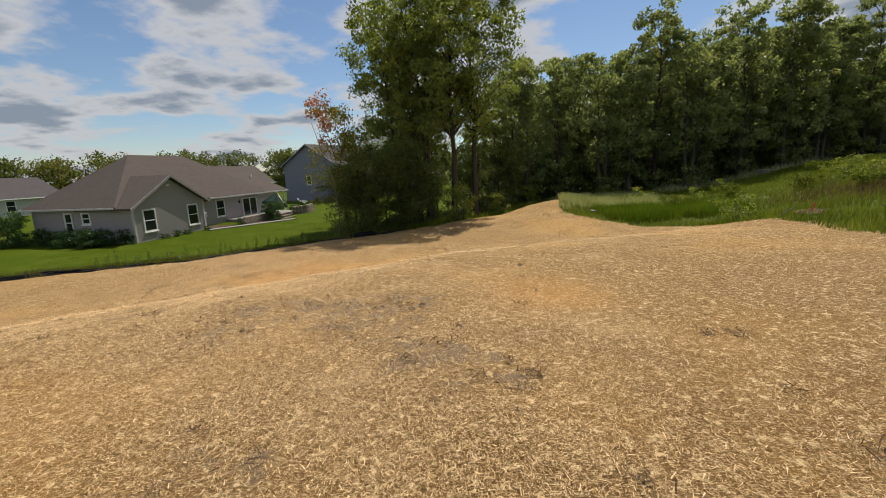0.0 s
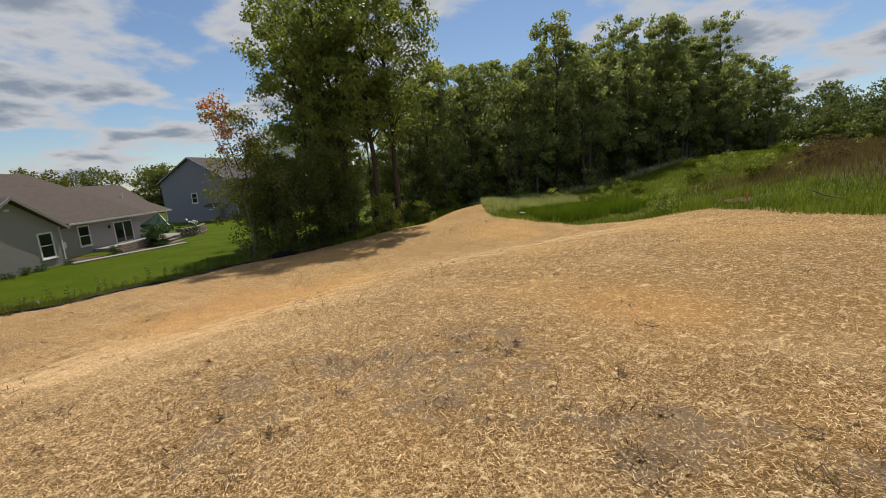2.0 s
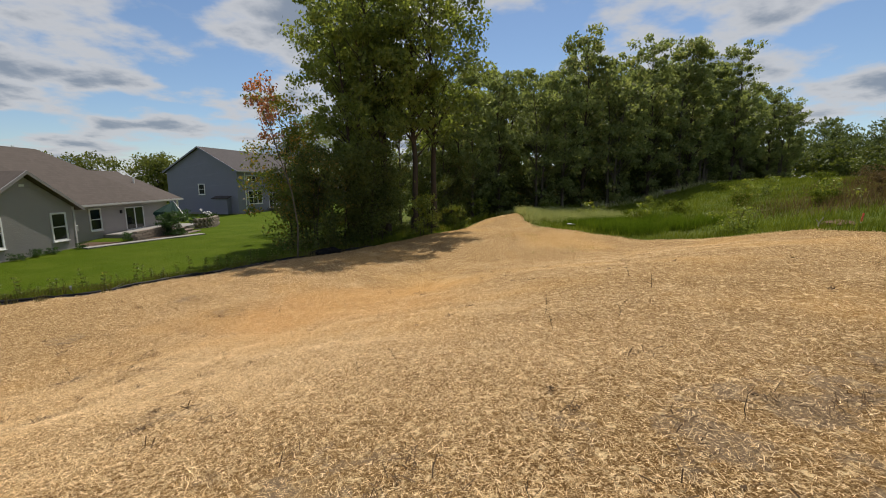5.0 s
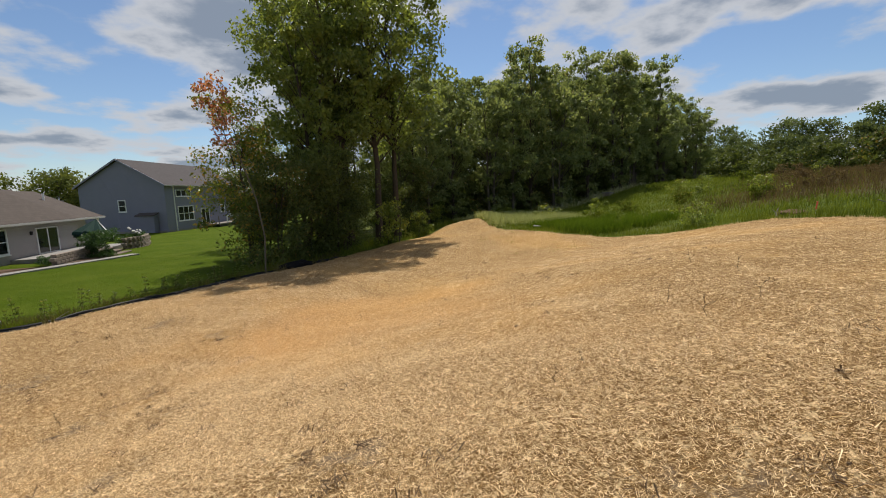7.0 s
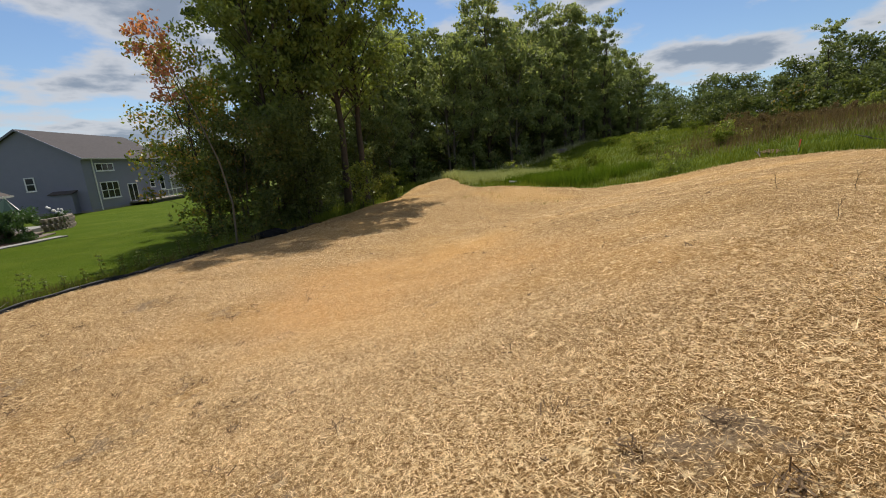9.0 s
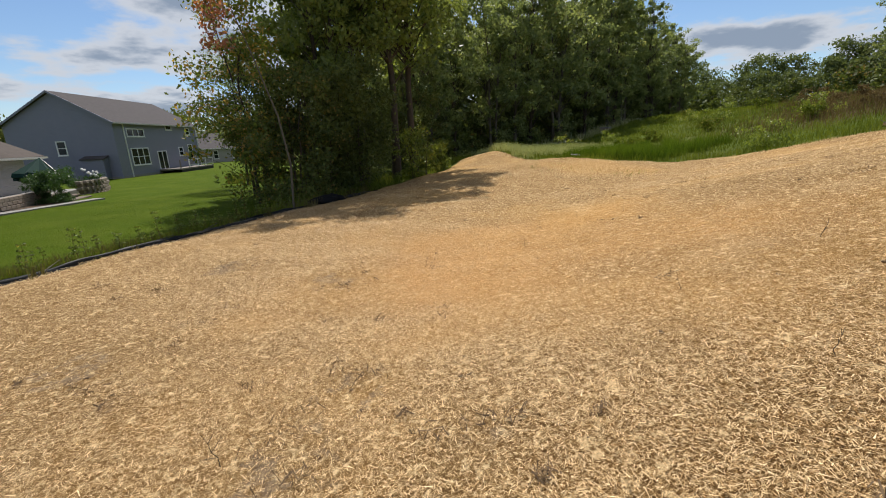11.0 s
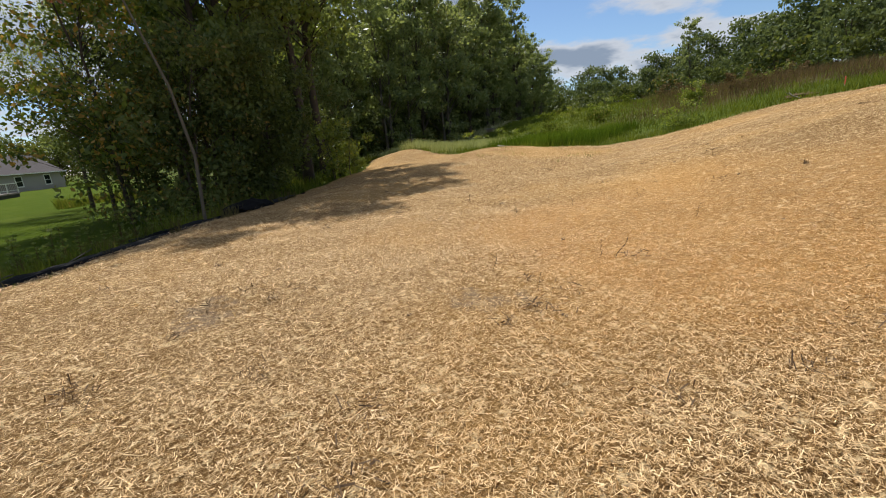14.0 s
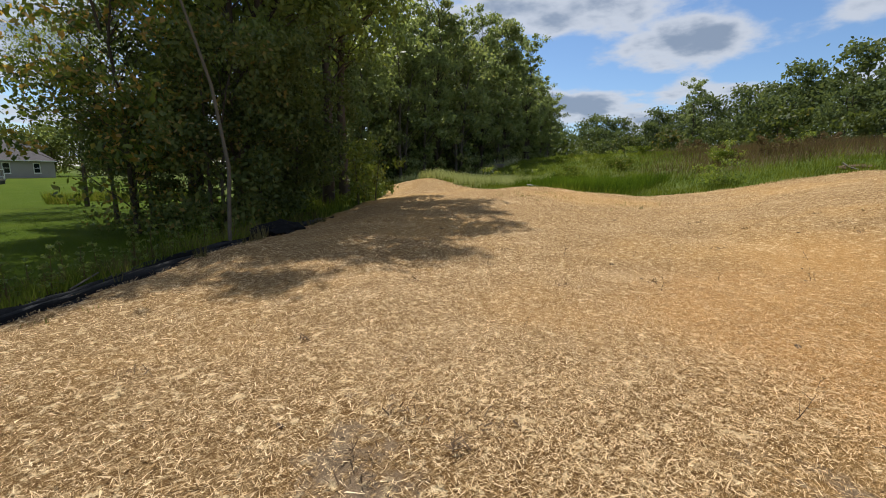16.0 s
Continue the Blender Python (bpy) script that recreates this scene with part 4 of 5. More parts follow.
# ---- patio of the ranch house ----
def patio():
    base = house_frame(-23.4, 28.2, -2.55, 6.0)
    walk_bm = prism([(5.2, -1.25), (12.0, -5.0), (12.4, -4.4), (5.6, -0.65)], -0.02, 0.20)
    p = part("garden_path", walk_bm, M_CONC)
    p.matrix_world = base
    tagged(p, "narrow pale concrete garden path edging the lawn", "path")
    p = part("patio_slab", prism([(10.8, -1.3), (19.4, -1.6), (19.4, 1.48), (10.8, 1.48)], -0.1, 0.38), M_CONC)
    p.matrix_world = base
    tagged(p, "raised concrete patio slab behind the house", "patio")
    p = part("mulch_bed", prism([(5.9, -0.75), (11.9, -4.2), (12.1, -2.2), (8.3, -2.15), (8.1, 1.3), (6.5, 0.05)], -0.05, 0.17), M_MULCH)
    p.matrix_world = base
    tagged(p, "planting bed of dark brown bark mulch by the house", "mulch bed")
    wall = thing("retaining_wall", base, "low retaining wall of brown stacked blocks", "wall")
    for row in range(4):
        for j in range(12):
            x = 8.4 + (j + 0.5 * (row % 2)) * 0.4
            part("block", boxed(x, x + 0.385, -2.1, -1.8, 0.0 + row * 0.2, 0.19 + row * 0.2, bevel=0.02), M_BLOCK, wall)
    wall = thing("retaining_wall", base, "curved planter wall of brown stacked blocks", "wall")
    for row in range(5):
        for j in range(11):
            x = 16.2 + (j + 0.5 * (row % 2)) * 0.4
            y = -3.0 + 0.12 * (j - 5) ** 2 * 0.16
            part("block", boxed(x, x + 0.385, y, y + 0.3, 0.0 + row * 0.2, 0.19 + row * 0.2, bevel=0.02), M_BLOCK, wall)
    st = thing("garden_steps", base, "three pale stone steps up to the patio", "steps")
    for i in range(3):
        part("tread", boxed(12.2, 14.9, -3.4 + i * 0.55, -2.85 + i * 0.55, 0.10 + i * 0.15, 0.19 + i * 0.15, bevel=0.02), M_STEP, st)
        part("riser", boxed(12.25, 14.85, -3.3 + i * 0.55, -2.8 + i * 0.55, -0.1, 0.10 + i * 0.15), M_BLOCK, st)
    um = thing("patio_umbrella", base @ pose(14.9, -0.9, 0.15, 4, 16, 0), "dark green canvas patio umbrella half folded with a white panel", "umbrella")
    v, f = tubes([((0, 0, 0), (0, 0, 2.5), 0.025, 0.025)], 8)
    o = new("pole", mesh_from("pole", v, f, M_WHITE))
    o.parent = um
    bm = bmesh.new()
    tip = bm.verts.new((0, 0, 2.5))
    ring, hem = [], []
    for i in range(16):
        r = 1.25 if i % 2 == 0 else 0.9
        a = math.pi * i / 8
        ring.append(bm.verts.new((r * math.cos(a), r * math.sin(a), 1.35)))
        hem.append(bm.verts.new((r * 1.02 * math.cos(a), r * 1.02 * math.sin(a), 1.12)))
    for i in range(16):
        j = (i + 1) % 16
        bm.faces.new((tip, ring[i], ring[j]))
        bm.faces.new((ring[i], hem[i], hem[j], ring[j]))
    white = bmesh.new()
    a, b = math.radians(258), math.radians(272)
    white.faces.new([white.verts.new(p) for p in ((0, -0.01, 2.51), (1.05 * math.cos(a), 1.05 * math.sin(a), 1.42), (1.13 * math.cos(b), 1.13 * math.sin(b), 1.40))])
    part("panel", white, M_WHITE, um, "white canvas panel")
    part("canopy", bm, M_GREEN, um)
    v, f = tubes([((0, 0, -0.0), (0, 0, 0.1), 0.25, 0.22)], 12)
    o = new("base", mesh_from("base", v, f, M_DARK))
    o.parent = um
    rng = np.random.default_rng(5)
    fl = thing("flower_clump", base @ pose(18.2, -2.6, 0.55), "tall clump of white garden flowers", "flowers")
    segs, heads = [], []
    for i in range(16):
        t = np.array((rng.normal(0, 0.5), rng.normal(0, 0.25), rng.uniform(0.6, 1.2)))
        segs.append(((t[0] * 0.4, t[1] * 0.4, 0), t, 0.012, 0.008))
        heads.append(t)
    v, f = tubes(segs, 4)
    o = new("stems", mesh_from("stems", v, f, M_LEAF_BUSH))
    o.parent = fl
    for t in heads:
        bm = bmesh.new()
        bmesh.ops.create_icosphere(bm, subdivisions=1, radius=0.085, matrix=Matrix.Translation(t))
        part("flower", bm, M_FLOWER, fl)


patio()


# ---- silt fence between straw and lawn ----
def silt_fence():
    rng = np.random.default_rng(8)
    xs = np.arange(-26, -5.0, 0.22)
    fence = thing("silt_fence", Matrix.Identity(4), "sagging black silt fence fabric lying along the lawn", "silt fence")
    # loose black folds lying over one another: name, offset, half width, height, wander, material
    folds = (("ground_sheet", -0.10, 0.30, 0.03, 0.05, M_BLACK), ("upper_fold", 0.10, 0.075, 0.15, 0.05, M_BLACK), ("middle_fold", -0.06, 0.06, 0.11, 0.08, M_SHEET),
             ("lower_fold", -0.24, 0.055, 0.09, 0.09, M_BLACK), ("loose_fold", 0.02, 0.035, 0.17, 0.13, M_SHEET))
    prof = [(math.cos(math.pi * j / 6), math.sin(math.pi * j / 6)) for j in range(7)]
    for k, (nm, off, half, tall, wander, mat) in enumerate(folds):
        v = []
        for i, x in enumerate(xs):
            y = float(fence_y(x))
            rise = 0.85 + (0.9 if k == 1 else 0.25) * float(1 - step(-19, -16, x)) + 0.25 * math.sin(i * 0.41 + 2.2 * k) + rng.normal(0, 0.08)
            wob = off + wander * (math.sin(i * 0.19 + 1.7 * k) + 0.6 * math.sin(i * 0.47 + 3.1 * k)) + rng.normal(0, 0.010)
            for c, z in prof:
                q = wob - half * c * (1 + 0.25 * math.sin(i * 0.8 + k))
                px, py = x - 0.6 * q, y + 0.8 * q
                v.append((px, py, float(height(px, py)) - 0.02 + z * tall * 0.68 * rise + rng.normal(0, 0.008)))
        n = len(prof)
        f = [(i * n + j, i * n + j + 1, (i + 1) * n + j + 1, (i + 1) * n + j) for i in range(len(xs) - 1) for j in range(n - 1)]
        o = new(nm, mesh_from(nm, np.array(v), np.array(f), mat, True))
        o.parent = fence
    for x, r in ((-14.1, 75), (-12.4, 20), (-11.3, 50)):
        y = float(fence_y(x)) + 0.2
        a, b = tubes([((-0.3, 0, 0.05), (0.3, 0.05, 0.13), 0.013, 0.010)], 6)
        o = new("fence_stake", mesh_from("fence_stake", a, b, M_PALEBARK, True))
        o.matrix_world = Matrix.Translation((x, y, float(height(x, y)))) @ Matrix.Rotation(radians(r), 4, "Z")
        tagged(o, "short weathered wooden stake fallen over the black fabric", "stake", "fallen fence stakes")
    heap = bmesh.new()
    bmesh.ops.create_icosphere(heap, subdivisions=3, radius=1.0)
    for w in heap.verts:
        k = 1 + 0.35 * noise.noise(w.co * 2.2) + 0.15 * noise.noise(w.co * 6)
        w.co = Vector((w.co.x * 0.9 * k, w.co.y * 0.5 * k, max(-0.1, w.co.z * 0.28 * k)))
    o = part("crumpled_fabric", heap, M_BLACK)
    o.matrix_world = Matrix.Translation((-7.4, 26.6, float(height(-7.4, 26.6)) + 0.02)) @ Matrix.Rotation(0.6, 4, "Z")
    tagged(o, "crumpled heap of black fabric under the trees", "fabric heap")
    for x, d in ((-15.4, 0.8),):
        y = float(fence_y(x)) + d
        o = part("marker_peg", boxed(-0.03, 0.03, -0.02, 0.02, -0.1, 0.28, bevel=0.006), M_WHITE)
        o.matrix_world = Matrix.Translation((x, y, float(height(x, y)))) @ pose(0, 0, 0, 8, -6, 20)
        tagged(o, "small white plastic marker peg in the lawn edge", "marker peg")


silt_fence()


# ---- grasses and weeds ----
def blades(name, rng, xy, tall, wide, material, label, category="grass"):
    """Single tapering blades rooted at the places xy."""
    n = len(xy)
    z = height(xy[:, 0], xy[:, 1]) + relief(xy[:, 0], xy[:, 1]) * (np.abs(xy[:, 0]) < 40)
    root = np.stack([xy[:, 0], xy[:, 1], z - 0.02], axis=1)
    a = rng.uniform(0, 6.283, n)
    h = tall * rng.uniform(0.45, 1.25, n)
    side = np.stack([np.cos(a), np.sin(a), np.zeros(n)], axis=1) * (wide * rng.uniform(0.6, 1.4, n))[:, None]
    b = rng.uniform(0, 6.283, n)
    tip = root + np.stack([np.cos(b) * h * 0.32, np.sin(b) * h * 0.32, h], axis=1)
    v = np.stack([root - side, root + side, tip], axis=1).reshape(-1, 3)
    ob = new(name, mesh_from(name, v, np.arange(n * 3).reshape(n, 3), material))
    return tagged(ob, label, category, kind="stuff")


def scatter(rng, n, x0, x1, y0, y1, keep):
    xy = np.stack([rng.uniform(x0, x1, n), rng.uniform(y0, y1, n)], axis=1)
    return xy[keep(xy[:, 0], xy[:, 1])]


def clumpy(x, y, s=0.5):
    return np.sin(x * 1.7 * s + np.sin(y * 1.1 * s) * 2) * np.sin(y * 1.9 * s + np.sin(x * 0.8 * s) * 2)


g = np.random.default_rng(3)


def in_meadow(x, y):
    return (x > meadow_x(y) - 0.3) & (y < fence_y(x) + 3)



def brown_at(x, y):
    return step(14, 19, x) * (1 - step(20, 29, y - 0.3 * (x - 16)))


blades("meadow_grass", g, scatter(g, 120000, 6, 42, 4, 52, lambda x, y: in_meadow(x, y) & (clumpy(x, y) > -0.8) & (g.uniform(0, 1, len(x)) > 0.75 * brown_at(x, y))), 0.32, 0.015, M_BLADE, "rough green meadow grass with weeds")
blades("meadow_grass", g, scatter(g, 40000, 6, 16, 8, 42, lambda x, y: in_meadow(x, y) & (x < meadow_x(y) + 2.5)), 0.19, 0.008, M_BLADE, "rough green meadow grass by the straw's edge")
blades("reeds", g, scatter(g, 24000, 7.5, 15, 25, 30.5, lambda x, y: in_meadow(x, y) & (x > meadow_x(y) + 0.5) & (clumpy(x, y, 0.9) > -0.35)), 0.62, 0.011, M_REED, "taller bright green reeds in the wet hollow")
blades("dry_weeds", g, scatter(g, 75000, 11, 50, 2, 36, lambda x, y: in_meadow(x, y) & (g.uniform(0, 1, len(x)) < brown_at(x, y) * (0.75 + 0.4 * clumpy(x, y, 0.6)))), 0.62, 0.014, M_BLADE_DRY, "reddish brown dry weeds on the rise")
blades("seed_heads", g, scatter(g, 9000, 18, 40, 42, 57, lambda x, y: (y < 43.5 + (x - 3) * 0.36) & (y > 39.0 + (x - 3) * 0.36) & (clumpy(x, y, 0.4) > -0.4)), 0.8, 0.018, M_BLADE_PALE, "pale whitish seeding grass before the woods")
blades("seed_heads", g, scatter(g, 34000, 6.0, 15, 32, 43, lambda x, y: in_meadow(x, y) & (clumpy(x, y, 1.1) > -0.1)), 0.6, 0.014, M_BLADE_PALE, "pale greyish weeds at the hollow's rim")
blades("edge_grass", g, scatter(g, 260000, -24, -4, 13, 31, lambda x, y: (np.abs(y - fence_y(x) - 0.65) < 0.55) & (clumpy(x, y, 1.2) > -0.5)), 0.24, 0.010, M_BLADE, "uncut grass fringe along the silt fence")
blades("edge_weeds", g, scatter(g, 240000, -24, -5, 14, 31, lambda x, y: ((np.abs(y - fence_y(x) - 0.75) < 0.45) | ((np.abs(y - fence_y(x) + 0.5) < 0.18) & (clumpy(x, y, 2.5) > 0.5))) & (clumpy(x, y, 1.6) > -0.35)), 0.30, 0.009, M_WEED, "brown dry weeds along the silt fence")
blades("undergrowth", g, scatter(g, 30000, -10, 10, 24, 46, lambda x, y: (y > fence_y(x) + 0.1) & (y < fence_y(x) + 4.0)), 0.45, 0.016, M_BLADE, "shaded undergrowth below the trees")
blades("straw_sprouts", g, scatter(g, 1500, 1.5, 6.5, 22, 28, lambda x, y: clumpy(x, y, 1.8) > 0.35), 0.14, 0.008, M_BLADE, "sparse green sprouts coming through the straw", "sprouts")
blades("straw_sprouts", g, scatter(g, 1600, -13.5, -9, 15, 22, lambda x, y: (y < fence_y(x)) & (y > fence_y(x) - 1.8) & (clumpy(x, y, 2.2) > 0.3)), 0.10, 0.006, M_BLADE, "sparse green sprouts beside the silt fence", "sprouts")
blades("bed_grass", g, scatter(g, 5000, -11, -4.5, 43.5, 47.5, lambda x, y: clumpy(x, y, 0.8) > -0.3), 0.5, 0.02, M_BLADE, "yellow-green planting bed at the far side of the lawn")
blades("lawn_tufts", g, scatter(g, 90000, -24, -4, 18, 38, lambda x, y: y > fence_y(x) + 0.5), 0.05, 0.006, M_LAWN, "short mown lawn grass blades", "lawn")


def weed(seed, tall):
    """A leafy single-stemmed weed."""
    rng = np.random.default_rng(seed)
    segs, leaves = [], []
    p = np.zeros(3)
    for i in range(5):
        q = p + np.array((rng.normal(0, 0.03), rng.normal(0, 0.03), 0.2)) * tall
        segs.append((p, q, 0.008 * (1 - i * 0.15), 0.007 * (1 - i * 0.15)))
        for j in range(3):
            a = rng.uniform(0, 6.28)
            e = q + np.array((math.cos(a), math.sin(a), 0.4)) * tall * 0.16 * (1.2 - i * 0.18)
            segs.append((q, e, 0.004, 0.002))
            leaves.append(e)
        p = q
    v, f = tubes(segs, 4)
    stem = mesh_from("weed_stem", v, f, M_BLADE_DRY)
    v, f = leaf_quads(rng, np.array(leaves), np.full(len(leaves), 0.035 * tall), 7, 0.09 * tall)
    return stem, mesh_from("weed_leaves", v, f, M_LEAF)


WEEDS = [weed(1, 0.5), weed(2, 0.62), weed(3, 0.4)]
w = np.random.default_rng(6)
for i in range(64):
    x = -18.5 + 10.0 * i / 63 + w.uniform(-0.2, 0.2)
    y = float(fence_y(x)) + w.uniform(0.35, 1.3)
    t = thing("weed", Matrix.Translation((x, y, float(height(x, y)))) @ Matrix.Rotation(i * 1.3, 4, "Z") @ Matrix.Diagonal((1, 1, w.uniform(0.6, 1.25), 1)), "tall leafy weed growing along the silt fence", "weed", "weeds along the fence")
    for nm, me in zip(("stem", "leaves"), WEEDS[i % 3]):
        o = new(nm, me)
        o.parent = t


MEADOW_WEED = [tree_meshes("meadow_weed", 81, 0.8, 0.7, 0.02, 18, 50, 0.10, M_BLADE, M_BLADE_DRY, 0.012, 0.1, 3, 0.5, 0.8),
               tree_meshes("meadow_weed", 82, 1.0, 0.6, 0.02, 18, 50, 0.10, M_BLADE_DRY, M_BLADE_DRY, 0.012, 0.1, 3, 0.6, 0.8),
               tree_meshes("meadow_weed", 83, 1.1, 0.8, 0.02, 20, 50, 0.11, M_LEAF_YEL, M_BLADE_DRY, 0.012, 0.1, 4, 0.5, 0.8)]
for i in range(38):
    x, y = w.uniform(11, 40), w.uniform(6, 46)
    if not in_meadow(x, y):
        continue
    dry = 1 if (x > 20 and y < 30 and i % 3) else (0 if i % 3 else 2)
    plant("meadow_weed", MEADOW_WEED[dry], x, y, i * 1.1, w.uniform(0.55, 1.25), ("rough green weed clump in the meadow", "dry reddish brown weed clump in the meadow", "yellow-green weed clump in the meadow")[dry], "weed", "meadow weeds")


# ---- small things on the straw ----
def clods():
    rng = np.random.default_rng(9)
    shapes = []
    for s in range(5):
        bm = bmesh.new()
        bmesh.ops.create_icosphere(bm, subdivisions=2, radius=1.0)
        for q in bm.verts:
            k = 1 + 0.45 * noise.noise(q.co * 1.6 + Vector((s * 7, 0, 0))) + 0.2 * noise.noise(q.co * 4.5)
            q.co = Vector((q.co.x * k, q.co.y * 0.7 * k, q.co.z * 0.5 * k))
        me = bpy.data.meshes.new("soil_clod")
        bm.to_mesh(me)
        bm.free()
        me.materials.append(M_CLOD)
        shapes.append(me)
    spots = [(x, y) for x, y, r in BARE]
    for i in range(80):
        if i % 3:
            x0, y0 = spots[i % len(spots)]
            x, y = x0 + rng.normal(0, 0.45), y0 + rng.normal(0, 0.45)
        else:
            x, y = -2 - 9 * rng.uniform(), 4 + 16 * rng.uniform()
        r = rng.uniform(0.008, 0.024) * (1.8 if i % 9 == 0 else 1)
        o = new("soil_clod", shapes[i % 5])
        o.matrix_world = Matrix.Translation((x, y, float(height(x, y) + relief(x, y)) + 0.006)) @ Matrix.Rotation(rng.uniform(0, 6.28), 4, "Z") @ Matrix.Diagonal((r * 1.3, r, r * 0.8, 1))
        tagged(o, "small dark clod of soil lying in the straw", "soil clod", "soil clods")
    shapes = []
    for s in range(4):
        segs = []
        p = np.zeros(3)
        for i in range(4):
            q = p + np.array((rng.normal(0, 0.03), rng.normal(0, 0.03), 0.085))
            segs.append((p, q, 0.005 - i * 0.0008, 0.0042 - i * 0.0008))
            if i:
                segs.append((p, p + np.array((rng.normal(0, 0.06), rng.normal(0, 0.06), 0.06)), 0.003, 0.0015))
            p = q
        a, b = tubes(segs, 4)
        shapes.append(mesh_from("dry_stalk", a, b, M_BARK))
    for i in range(46):
        if i == 0:
            x, y = -0.84, 5.19
        else:
            x, y = -1 - 10 * rng.uniform(), 5 + 16 * rng.uniform()
        o = new("dry_stalk", shapes[i % 4])
        k = rng.uniform(0.35, 0.9)
        o.matrix_world = Matrix.Translation((x, y, float(height(x, y) + relief(x, y)) - 0.01)) @ Matrix.Rotation(rng.uniform(0, 6.28), 4, "Z") @ pose(0, 0, 0, rng.uniform(-35, 35), 0, 0) @ Matrix.Diagonal((k, k, k, 1))
        tagged(o, "thin dark dead stalk sticking out of the straw", "stalk", "dead stalks")


clods()


def debris():
    """Dark dead bits lying in small bunches among the straw."""
    rng = np.random.default_rng(14)
    k = 190
    c = np.stack([rng.uniform(-13, 4, k), rng.uniform(2.5, 24, k)], axis=1)
    c[:90] = np.array([BARE[i % len(BARE)][:2] for i in range(90)]) + rng.normal(0, 0.35, (90, 2))
    size = rng.uniform(0.02, 0.10, k)
    n = 24
    xy = np.repeat(c, n, axis=0) + rng.normal(0, 1, (k * n, 2)) * np.repeat(size, n)[:, None]
    m = len(xy)
    a, p = rng.uniform(0, 6.28, m), rng.normal(0.1, 0.45, m)
    ln, wd = rng.uniform(0.012, 0.045, m), rng.uniform(0.0015, 0.004, m)
    z = height(xy[:, 0], xy[:, 1]) + relief(xy[:, 0], xy[:, 1]) + 0.016 + np.abs(np.sin(p)) * ln + rng.uniform(0, 0.02, m)
    q = np.stack([xy[:, 0], xy[:, 1], z], axis=1)
    d = np.stack([np.cos(a) * np.cos(p), np.sin(a) * np.cos(p), np.sin(p)], axis=1) * ln[:, None]
    e = np.stack([-np.sin(a), np.cos(a), rng.normal(0, 0.5, m)], axis=1) * wd[:, None]
    ok = (xy[:, 1] < fence_y(xy[:, 0]) - 0.3)
    v = np.stack([q - d - e, q - d + e, q + d + e, q + d - e], axis=1)[ok]
    ob = new("debris", mesh_from("debris", v.reshape(-1, 3), np.arange(len(v) * 4).reshape(-1, 4), M_BITS))
    tagged(ob, "dark dead plant bits bunched in the straw", "debris", kind="stuff")


debris()


def at_ground(x, y, dz=0.0):
    return Matrix.Translation((x, y, float(height(x, y)) + dz))


flag = thing("marker_flag", at_ground(10.95, 15.85) @ pose(0, 0, 0, 0, 14, 0), "small orange-red survey marker at the meadow's edge", "marker flag")
part("stake", boxed(-0.012, 0.012, -0.012, 0.012, -0.1, 0.46), M_PALE, flag)
part("ribbon", boxed(-0.03, 0.03, -0.016, 0.016, 0.20, 0.50, bevel=0.008), M_RED, flag)
board = part("board", boxed(-0.55, 0.55, -0.08, 0.08, 0.0, 0.06, bevel=0.008), M_PALE)
board.matrix_world = at_ground(7.75, 29.2, 0.12) @ pose(0, 0, 0, 4, 5, -28)
tagged(board, "short weathered pale board lying in the weeds", "board")
drain = thing("drain_box", at_ground(31.6, 50.4, 0.0) @ pose(0, 0, 0, 0, 0, 30), "pale concrete drain box standing in the far grass", "drain box")
part("body", boxed(-0.6, 0.6, -0.5, 0.5, -0.3, 0.35, bevel=0.03), M_BLOCK, drain)
part("lid", boxed(-0.68, 0.68, -0.58, 0.58, 0.35, 0.47, bevel=0.02), M_CONC, drain)
rng = np.random.default_rng(4)
for x, y, r in ((11.2, 17.3, 30), (12.2, 14.0, 100)):
    a, b = tubes([((-0.5, 0, 0.03), (0.1, 0.05, 0.16), 0.03, 0.028), ((0.1, 0.05, 0.16), (0.6, 0, 0.34), 0.028, 0.015), ((0.1, 0.05, 0.16), (0.3, 0.2, 0.3), 0.02, 0.008)], 6)
    o = new("fallen_branch", mesh_from("fallen_branch", a, b, M_PALEBARK, True))
    o.matrix_world = at_ground(x, y) @ pose(0, 0, 0, 0, 0, r)
    tagged(o, "pale broken branch lying at the meadow's edge", "branch")



def soil_heap(x, y, r, label):
    bm = bmesh.new()
    bmesh.ops.create_icosphere(bm, subdivisions=4, radius=1.0)
    for q in bm.verts:
        k = 1 + 0.3 * noise.noise(q.co * 1.7) + 0.12 * noise.noise(q.co * 6)
        q.co = Vector((q.co.x * r * k, q.co.y * 0.6 * r * k, max(-0.1, q.co.z * 0.17 * r * k)))
    o = part("soil_heap", bm, M_SOIL)
    o.matrix_world = at_ground(x, y) @ pose(0, 0, 0, 0, 0, 40)
    tagged(o, label, "soil heap")


soil_heap(12.0, 17.2, 0.8, "low heap of bare reddish brown soil at the meadow's edge")

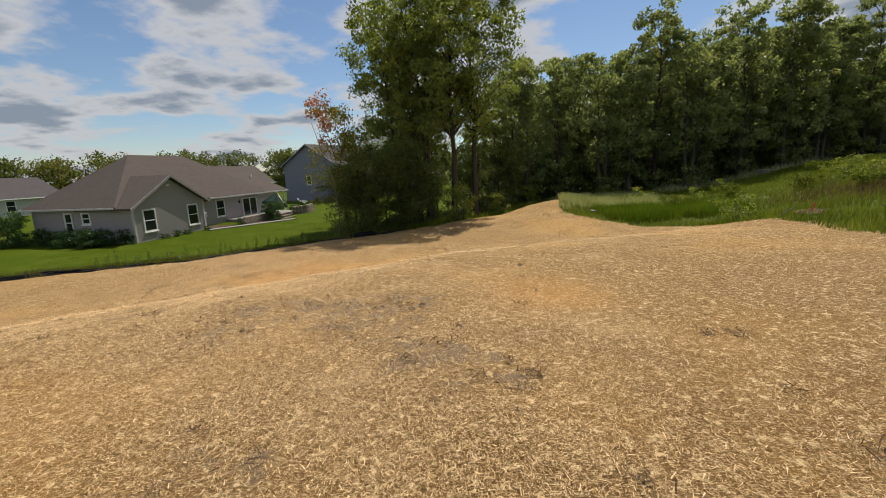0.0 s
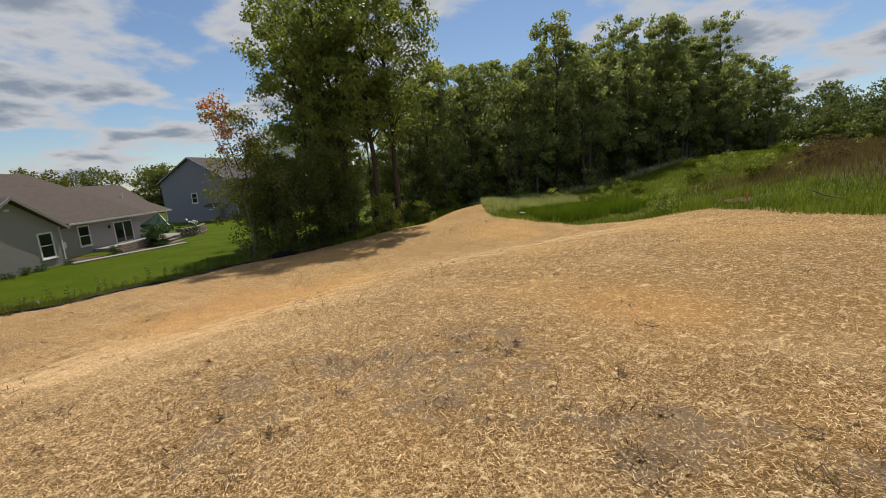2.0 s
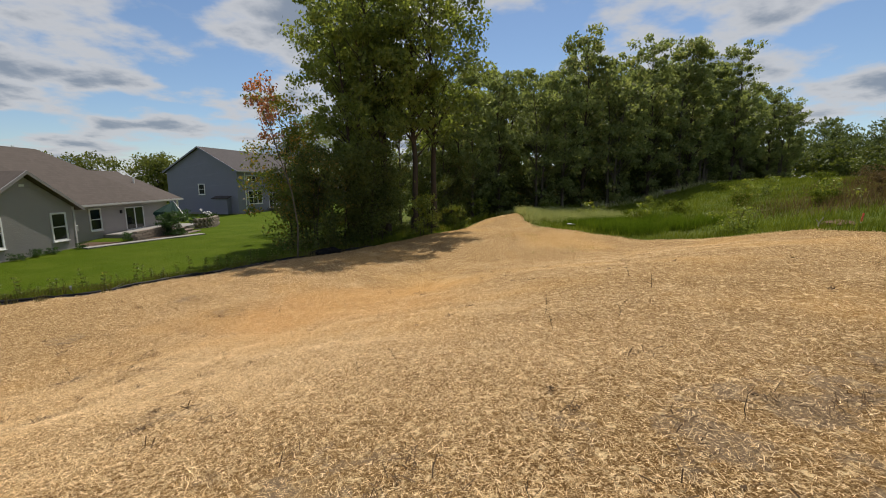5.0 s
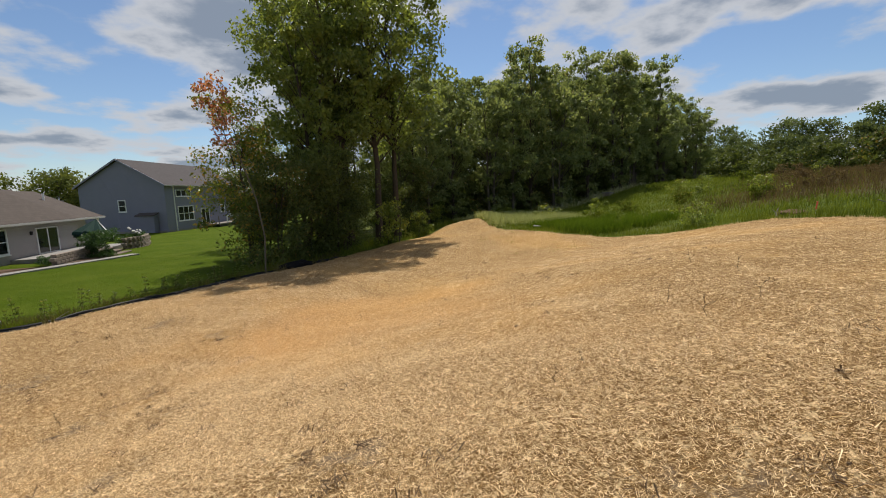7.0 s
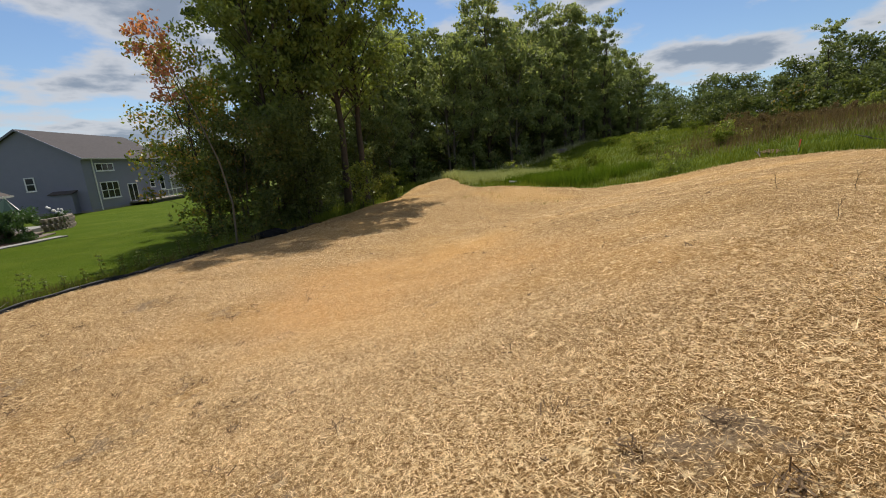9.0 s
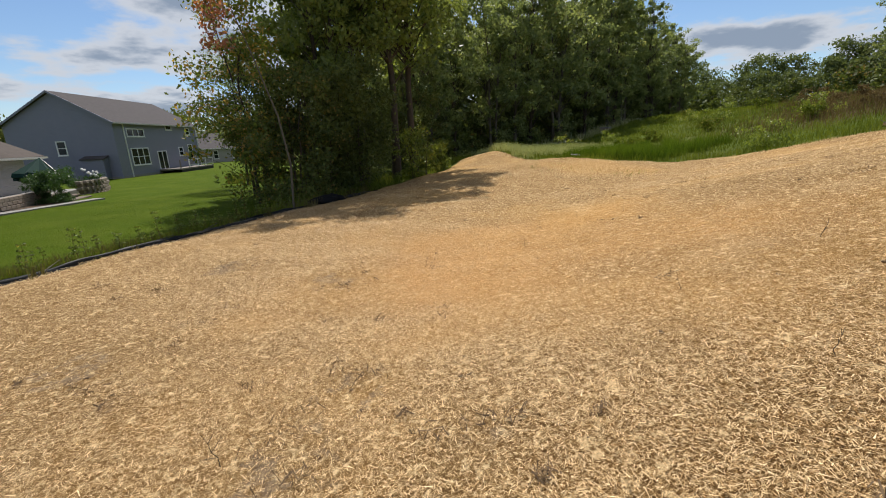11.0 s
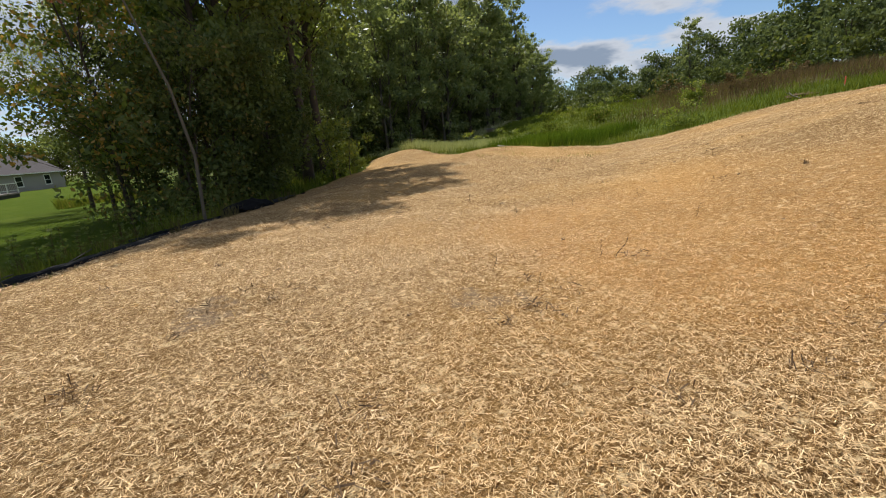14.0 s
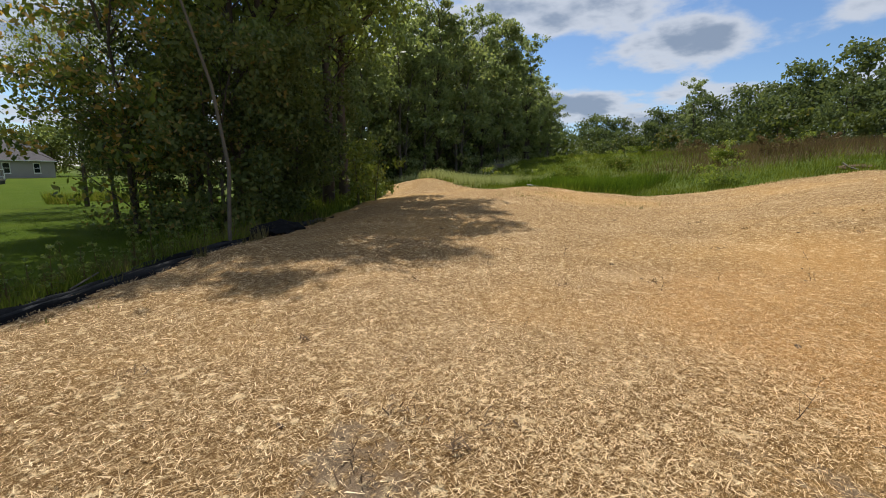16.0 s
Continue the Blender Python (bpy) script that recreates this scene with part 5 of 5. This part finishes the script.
# ---- straw ----
def straw():
    rng = np.random.default_rng(2)
    line = np.array(((-0.5, 1.5), (-2.0, 4.5), (-4.5, 7.0), (-7.0, 8.0), (-9.0, 10.5), (-10.0, 13.5), (-9.5, 17.0), (-8.5, 20.0)))
    n = 760000
    t = rng.uniform(0, len(line) - 1.001, n)
    i = t.astype(int)
    xy = line[i] + (line[i + 1] - line[i]) * (t - i)[:, None] + rng.normal(0, 1, (n, 2)) * 2.1
    m = 150000
    wide = np.stack([rng.uniform(-16, 8, m), rng.uniform(0, 26, m)], axis=1)
    xy = np.concatenate([xy, wide])
    coarse = np.concatenate([np.ones(n), np.full(m, 1.75)])
    thin = sum(np.exp(-((xy[:, 0] - x) ** 2 + (xy[:, 1] - y) ** 2) / (r * r)) for x, y, r in BARE)
    ok = (xy[:, 1] < fence_y(xy[:, 0]) - 0.3) & (xy[:, 0] < meadow_x(xy[:, 1]) - 0.2) & (rng.uniform(0, 1, len(xy)) > np.clip(thin, 0, 1) * 0.6)
    xy, coarse = xy[ok], coarse[ok]
    n = len(xy)
    a = rng.uniform(0, 6.283, n)
    ln = rng.uniform(0.008, 0.022, n) * np.where(rng.uniform(0, 1, n) > 0.93, 1.8, 1.0) * coarse
    wd = rng.uniform(0.0013, 0.0026, n) * coarse
    pitch = rng.normal(0, 0.3, n)
    z = height(xy[:, 0], xy[:, 1]) + relief(xy[:, 0], xy[:, 1]) + 0.006 + np.abs(np.sin(pitch)) * ln + rng.uniform(0, 0.02, n)
    c = np.stack([xy[:, 0], xy[:, 1], z], axis=1)
    d = np.stack([np.cos(a) * np.cos(pitch), np.sin(a) * np.cos(pitch), np.sin(pitch)], axis=1)
    e = np.stack([-np.sin(a), np.cos(a), rng.normal(0, 0.4, n)], axis=1)
    v = np.stack([c - d * ln[:, None] - e * wd[:, None], c - d * ln[:, None] * 0.8 + e * wd[:, None], c + d * ln[:, None]], axis=1)
    me = mesh_from("straw", v.reshape(-1, 3), np.arange(n * 3).reshape(n, 3), M_STRAW)
    me.attributes.new("damp", "FLOAT", "POINT").data.foreach_set("value", np.repeat(damp_at(xy[:, 0], xy[:, 1]), 3).astype(np.float32))
    ob = new("straw", me)
    tagged(ob, "loose golden straw mulch strewn over the soil", "straw", kind="stuff")


straw()
